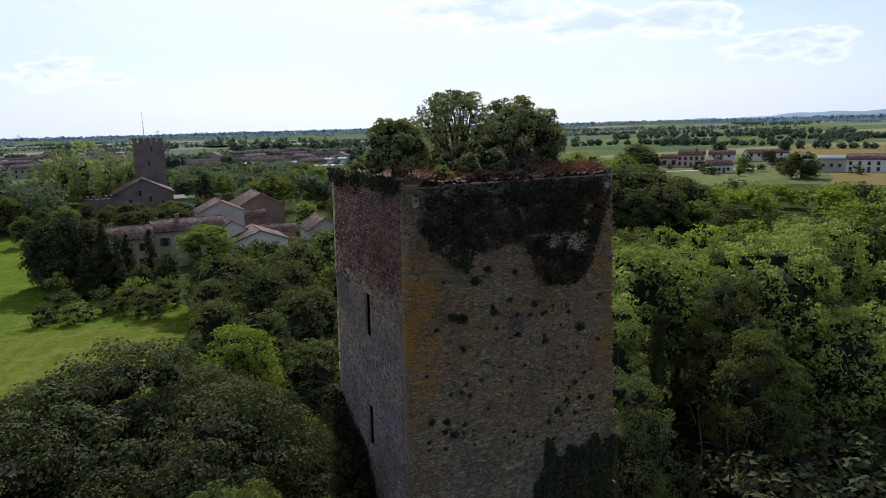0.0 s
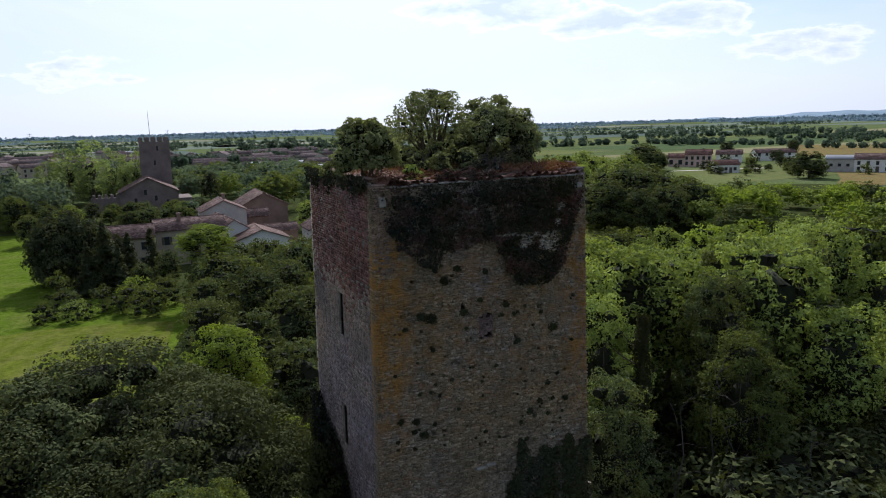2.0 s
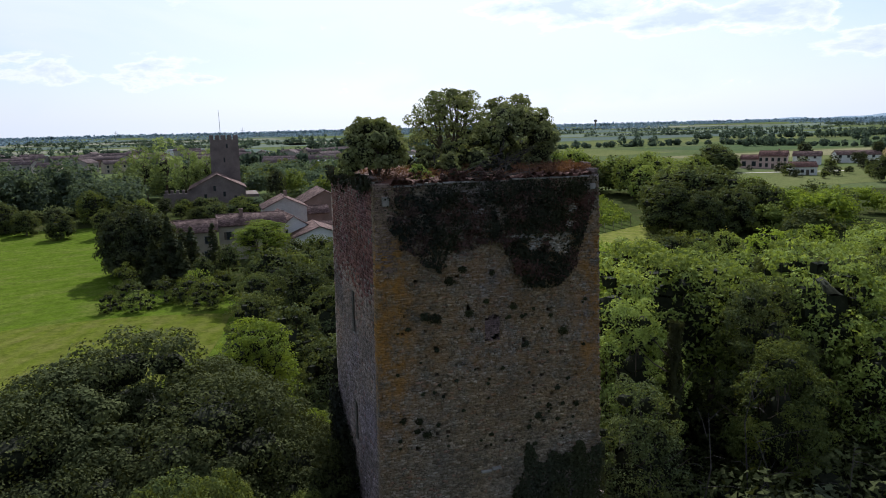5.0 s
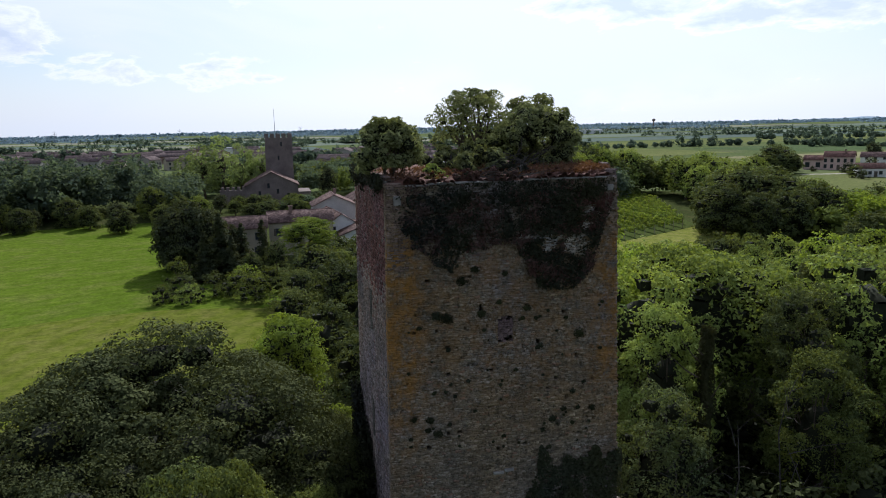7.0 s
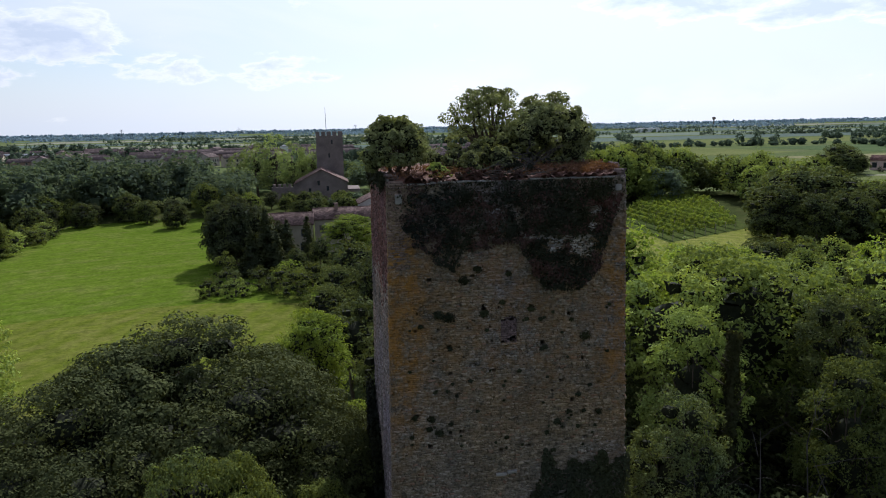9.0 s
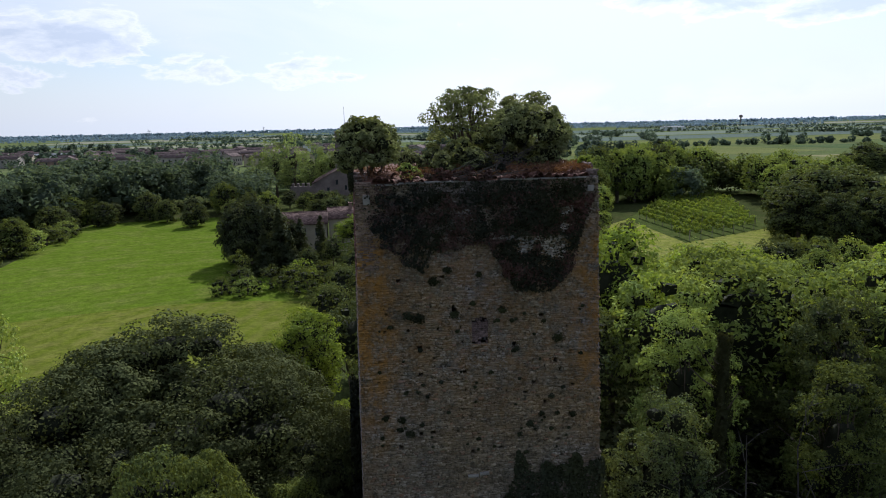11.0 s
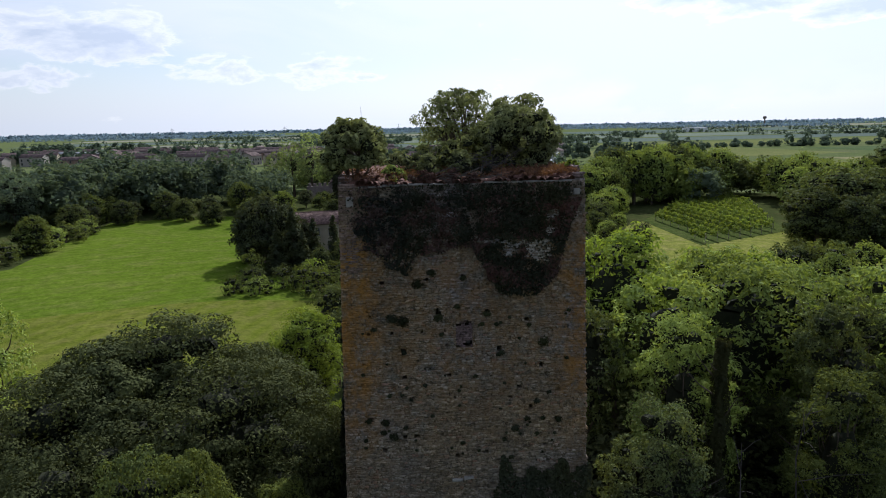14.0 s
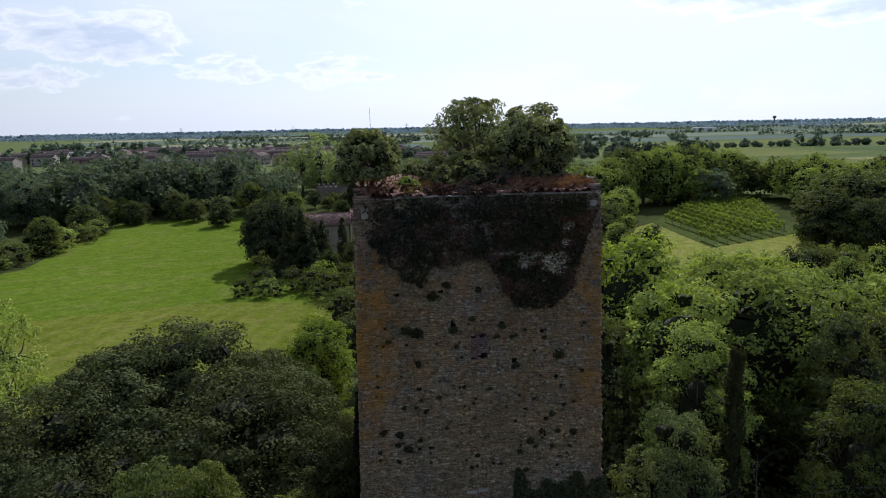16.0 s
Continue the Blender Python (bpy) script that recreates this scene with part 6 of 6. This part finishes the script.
for k, (w, d, h, rise, wall, roof) in enumerate(((12, 9, 5.4, 2.0, "cream", "townroof"), (15, 10, 5.8, 2.2, "townwall", "townroof"), (10, 9, 6.2, 2.0, "townwall", "townroof"), (18, 10, 5.0, 2.0, "redbrickwall", "townroof"))):
    xs = [(-w / 2 + 1.6) + i * (w - 3.2) / 3 for i in range(4)]
    protos.append(house("town_house", -150 + 26 * k, 470 + 11 * k, -6 + 9 * k, w, d, h, rise, wall, roof, ((3.9, 1.0, 1.4, xs), (1.4, 1.0, 1.4, xs[::2])), "town house with a clay tile roof", group="houses of the town", pitch=0.6))
hr = np.random.default_rng(8)
spots = []
for i in range(900):
    x, y = hr.uniform(-330, 230), hr.uniform(395, 640)
    if x > 20:
        y -= 90
    if x < -170:
        y += 40
    if all((x - a) ** 2 + (y - b) ** 2 > 17 ** 2 for a, b in spots) and math.degrees(math.atan2(x + 4, y + 20)) < 16:
        spots.append((x, y))
    if len(spots) > 105:
        break
for i, (x, y) in enumerate(spots):
    copy_thing(protos[i % 4], pose(x, y, hr.uniform(-0.8, 0.6), 0, 0, hr.uniform(-30, 30) + (90 if hr.random() < 0.3 else 0)))
for x, y, w, d, h in ((75, 300, 22, 14, 4.2), (62, 345, 26, 12, 4.6), (95, 352, 18, 12, 5), (640, 1300, 44, 24, 7), (-20, 640, 40, 18, 6), (-230, 560, 36, 18, 6)):
    house("warehouse", x, y, -14, w, d, h, 0.9, "white", "metal", label="low pale warehouse with a sheet metal roof", group="warehouses", category="warehouse", pitch=1.2)

# water tower on the horizon
wt = thing("water_tower", "slender concrete water tower on the far plain", "water tower", at=pose(1496, 2500, 0))
part("shaft", tube(bmesh.new(), [Vector((0, 0, -1)), Vector((0, 0, 15)), Vector((0, 0, 24))], [2.6, 2.2, 2.6], 10), M["castle"], wt)
part("tank", tube(bmesh.new(), [Vector((0, 0, 22)), Vector((0, 0, 25)), Vector((0, 0, 31)), Vector((0, 0, 33))], [3, 6.5, 6.5, 2], 12), M["castle"], wt)
for x, y in ((-335, 2900), (120, 2700), (-700, 2600)):
    py = thing("pylon", "lattice power pylon far across the fields", "pylon", "power pylons", at=pose(x, y, 0))
    for sx, sy in ((-3, -3), (3, -3), (3, 3), (-3, 3)):
        part("leg", tube(bmesh.new(), [Vector((sx, sy, -0.5)), Vector((sx * 0.25, sy * 0.25, 24)), Vector((0, 0, 34))], [0.35, 0.3, 0.25], 4), M["metal"], py)
    for z in (24, 29):
        part("crossarm", box(-7, 7, -0.3, 0.3, z, z + 0.6), M["metal"], py)

# ---------- far woods and hedgerows ----------


def far_wood(name, spots, tops, widths, per, mat, seed, label, size=0.17):
    r = np.random.default_rng(seed)
    spots, tops, widths = np.asarray(spots), np.asarray(tops), np.asarray(widths)
    n = len(spots)
    e = unit(r.normal(size=(n * per, 3)))
    which = np.repeat(np.arange(n), per)
    lump = r.uniform(0.55, 1.08, n * per)[:, None]
    p = np.stack([spots[which, 0], spots[which, 1], tops[which] * 0.5], 1) + e * lump * np.stack([widths[which] * 0.5, widths[which] * 0.5, tops[which] * 0.5], 1)
    p[:, 2] = np.maximum(p[:, 2], 0.2)
    ob = part(name, leaves(name, p, e + r.normal(0, 0.4, e.shape) + np.array([0, 0, 0.3]), widths[which] * size, r, 0.75), M[mat])
    return tagged(ob, label, "woods", kind="stuff")


fr = np.random.default_rng(13)


def hedges(count, near, far, az0, az1, length):
    s, t, w = [], [], []
    for i in range(count):
        d = near * (far / near) ** fr.random()
        a = radians(fr.uniform(az0, az1))
        cx, cy = d * math.sin(a), d * math.cos(a)
        turn = fr.normal(0, 0.28) - a * 0.5 + (1.4 if fr.random() < 0.12 else 0)
        big = fr.uniform(0.7, 1.25)
        run = length * fr.uniform(0.4, 1.6) * (d / near) ** 0.45
        k = 0.0
        while k < run:
            wid = fr.uniform(5, 10) * big
            s.append((cx + (k - run / 2) * math.cos(turn) + fr.normal(0, 2), cy + (k - run / 2) * math.sin(turn) + fr.normal(0, 2)))
            t.append(fr.uniform(4.5, 10) * big)
            w.append(wid)
            k += wid * fr.uniform(0.35, 0.95)
    return s, t, w


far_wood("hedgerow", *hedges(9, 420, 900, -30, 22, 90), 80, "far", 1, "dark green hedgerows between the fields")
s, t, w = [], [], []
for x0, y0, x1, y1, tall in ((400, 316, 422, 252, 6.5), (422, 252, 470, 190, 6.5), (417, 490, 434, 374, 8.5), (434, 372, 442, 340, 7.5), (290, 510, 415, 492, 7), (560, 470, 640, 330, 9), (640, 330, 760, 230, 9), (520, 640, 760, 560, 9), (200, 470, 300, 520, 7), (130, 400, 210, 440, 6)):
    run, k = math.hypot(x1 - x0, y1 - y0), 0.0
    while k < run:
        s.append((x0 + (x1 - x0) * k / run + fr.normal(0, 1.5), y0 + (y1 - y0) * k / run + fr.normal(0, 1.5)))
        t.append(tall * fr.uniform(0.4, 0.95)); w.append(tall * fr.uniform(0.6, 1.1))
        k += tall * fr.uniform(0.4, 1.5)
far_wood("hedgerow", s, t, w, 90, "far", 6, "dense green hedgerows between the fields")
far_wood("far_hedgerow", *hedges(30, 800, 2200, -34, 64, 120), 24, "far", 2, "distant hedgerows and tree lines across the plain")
s, t, w = [], [], []
for i in range(48):
    d = 560 * (1900 / 560) ** fr.random()
    a = radians(fr.uniform(14, 62) if d < 520 else fr.uniform(-34, 64))
    cx, cy = d * math.sin(a), d * math.cos(a)
    if cx < 250 and cy < 300 or 205 < cx < 300 and cy < 260:
        continue
    for k in range(int(fr.integers(1, 14))):
        s.append((cx + fr.normal(0, 16), cy + fr.normal(0, 9)))
        t.append(fr.uniform(4, 12)); w.append(fr.uniform(4, 9))
far_wood("field_trees", s, t, w, 60, "far", 7, "clumps of dark green trees scattered over the fields")
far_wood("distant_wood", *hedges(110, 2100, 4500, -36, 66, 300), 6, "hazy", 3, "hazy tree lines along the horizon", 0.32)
s, t, w = [], [], []
for i in range(260):
    x, y = fr.uniform(-340, 160), fr.uniform(370, 680)
    s.append((x, y - (70 if x > 20 else 0))); t.append(fr.uniform(4, 8.5)); w.append(fr.uniform(4, 8))
far_wood("town_trees", s, t, w, 40, "far", 4, "garden trees among the town's roofs")
s, t, w = [], [], []
for i in range(900):
    a = radians(-36 + 102 * i / 899)
    d = 4300 + fr.uniform(-150, 150)
    s.append((d * math.sin(a), d * math.cos(a))); t.append(fr.uniform(13, 19)); w.append(fr.uniform(16, 34))
far_wood("horizon_wood", s, t, w, 12, "hazy", 5, "haze-tinted line of woods along the horizon", 0.30)

# low hills; the haze of distance is the blue in their colour
bm = bmesh.new()
prev = None
for i in range(160):
    a = radians(42 + 43 * i / 159)
    f = i / 159
    hgt = 12 + 34 * min(f * 3.0, 1) ** 1.2 + 5 * math.sin(i * 0.21) + 3 * math.sin(i * 0.57 + 1)
    ring = [bm.verts.new((d * math.sin(a), d * math.cos(a), z)) for d, z in ((4400, -1), (4560, hgt * 0.7), (4700, hgt), (4850, -1))]
    if prev:
        for k in range(3):
            bm.faces.new((prev[k], ring[k], ring[k + 1], prev[k + 1]))
    prev = ring
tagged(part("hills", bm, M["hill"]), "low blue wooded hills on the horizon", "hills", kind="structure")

# ---------- single stones round the niche, each a piece of its own ----------
stone_meshes = {}
for x, z, hx, hz in front[near]:
    size = (round(hx / 0.01) * 0.01, round(hz / 0.003) * 0.003)
    if size not in stone_meshes:
        me = boxes_mesh("stone", [(0, 0, 0)], [(max(size[0] - 0.005, 0.01), 0.20, size[1] - 0.005)], 0.006, rng)
        me.materials.append(M["stone"])
        stone_meshes[size] = me
    part("stone", stone_meshes[size], None, front_wall, at=Matrix.Translation((x, 0.20 - rng.normal(0, 0.012), z)))
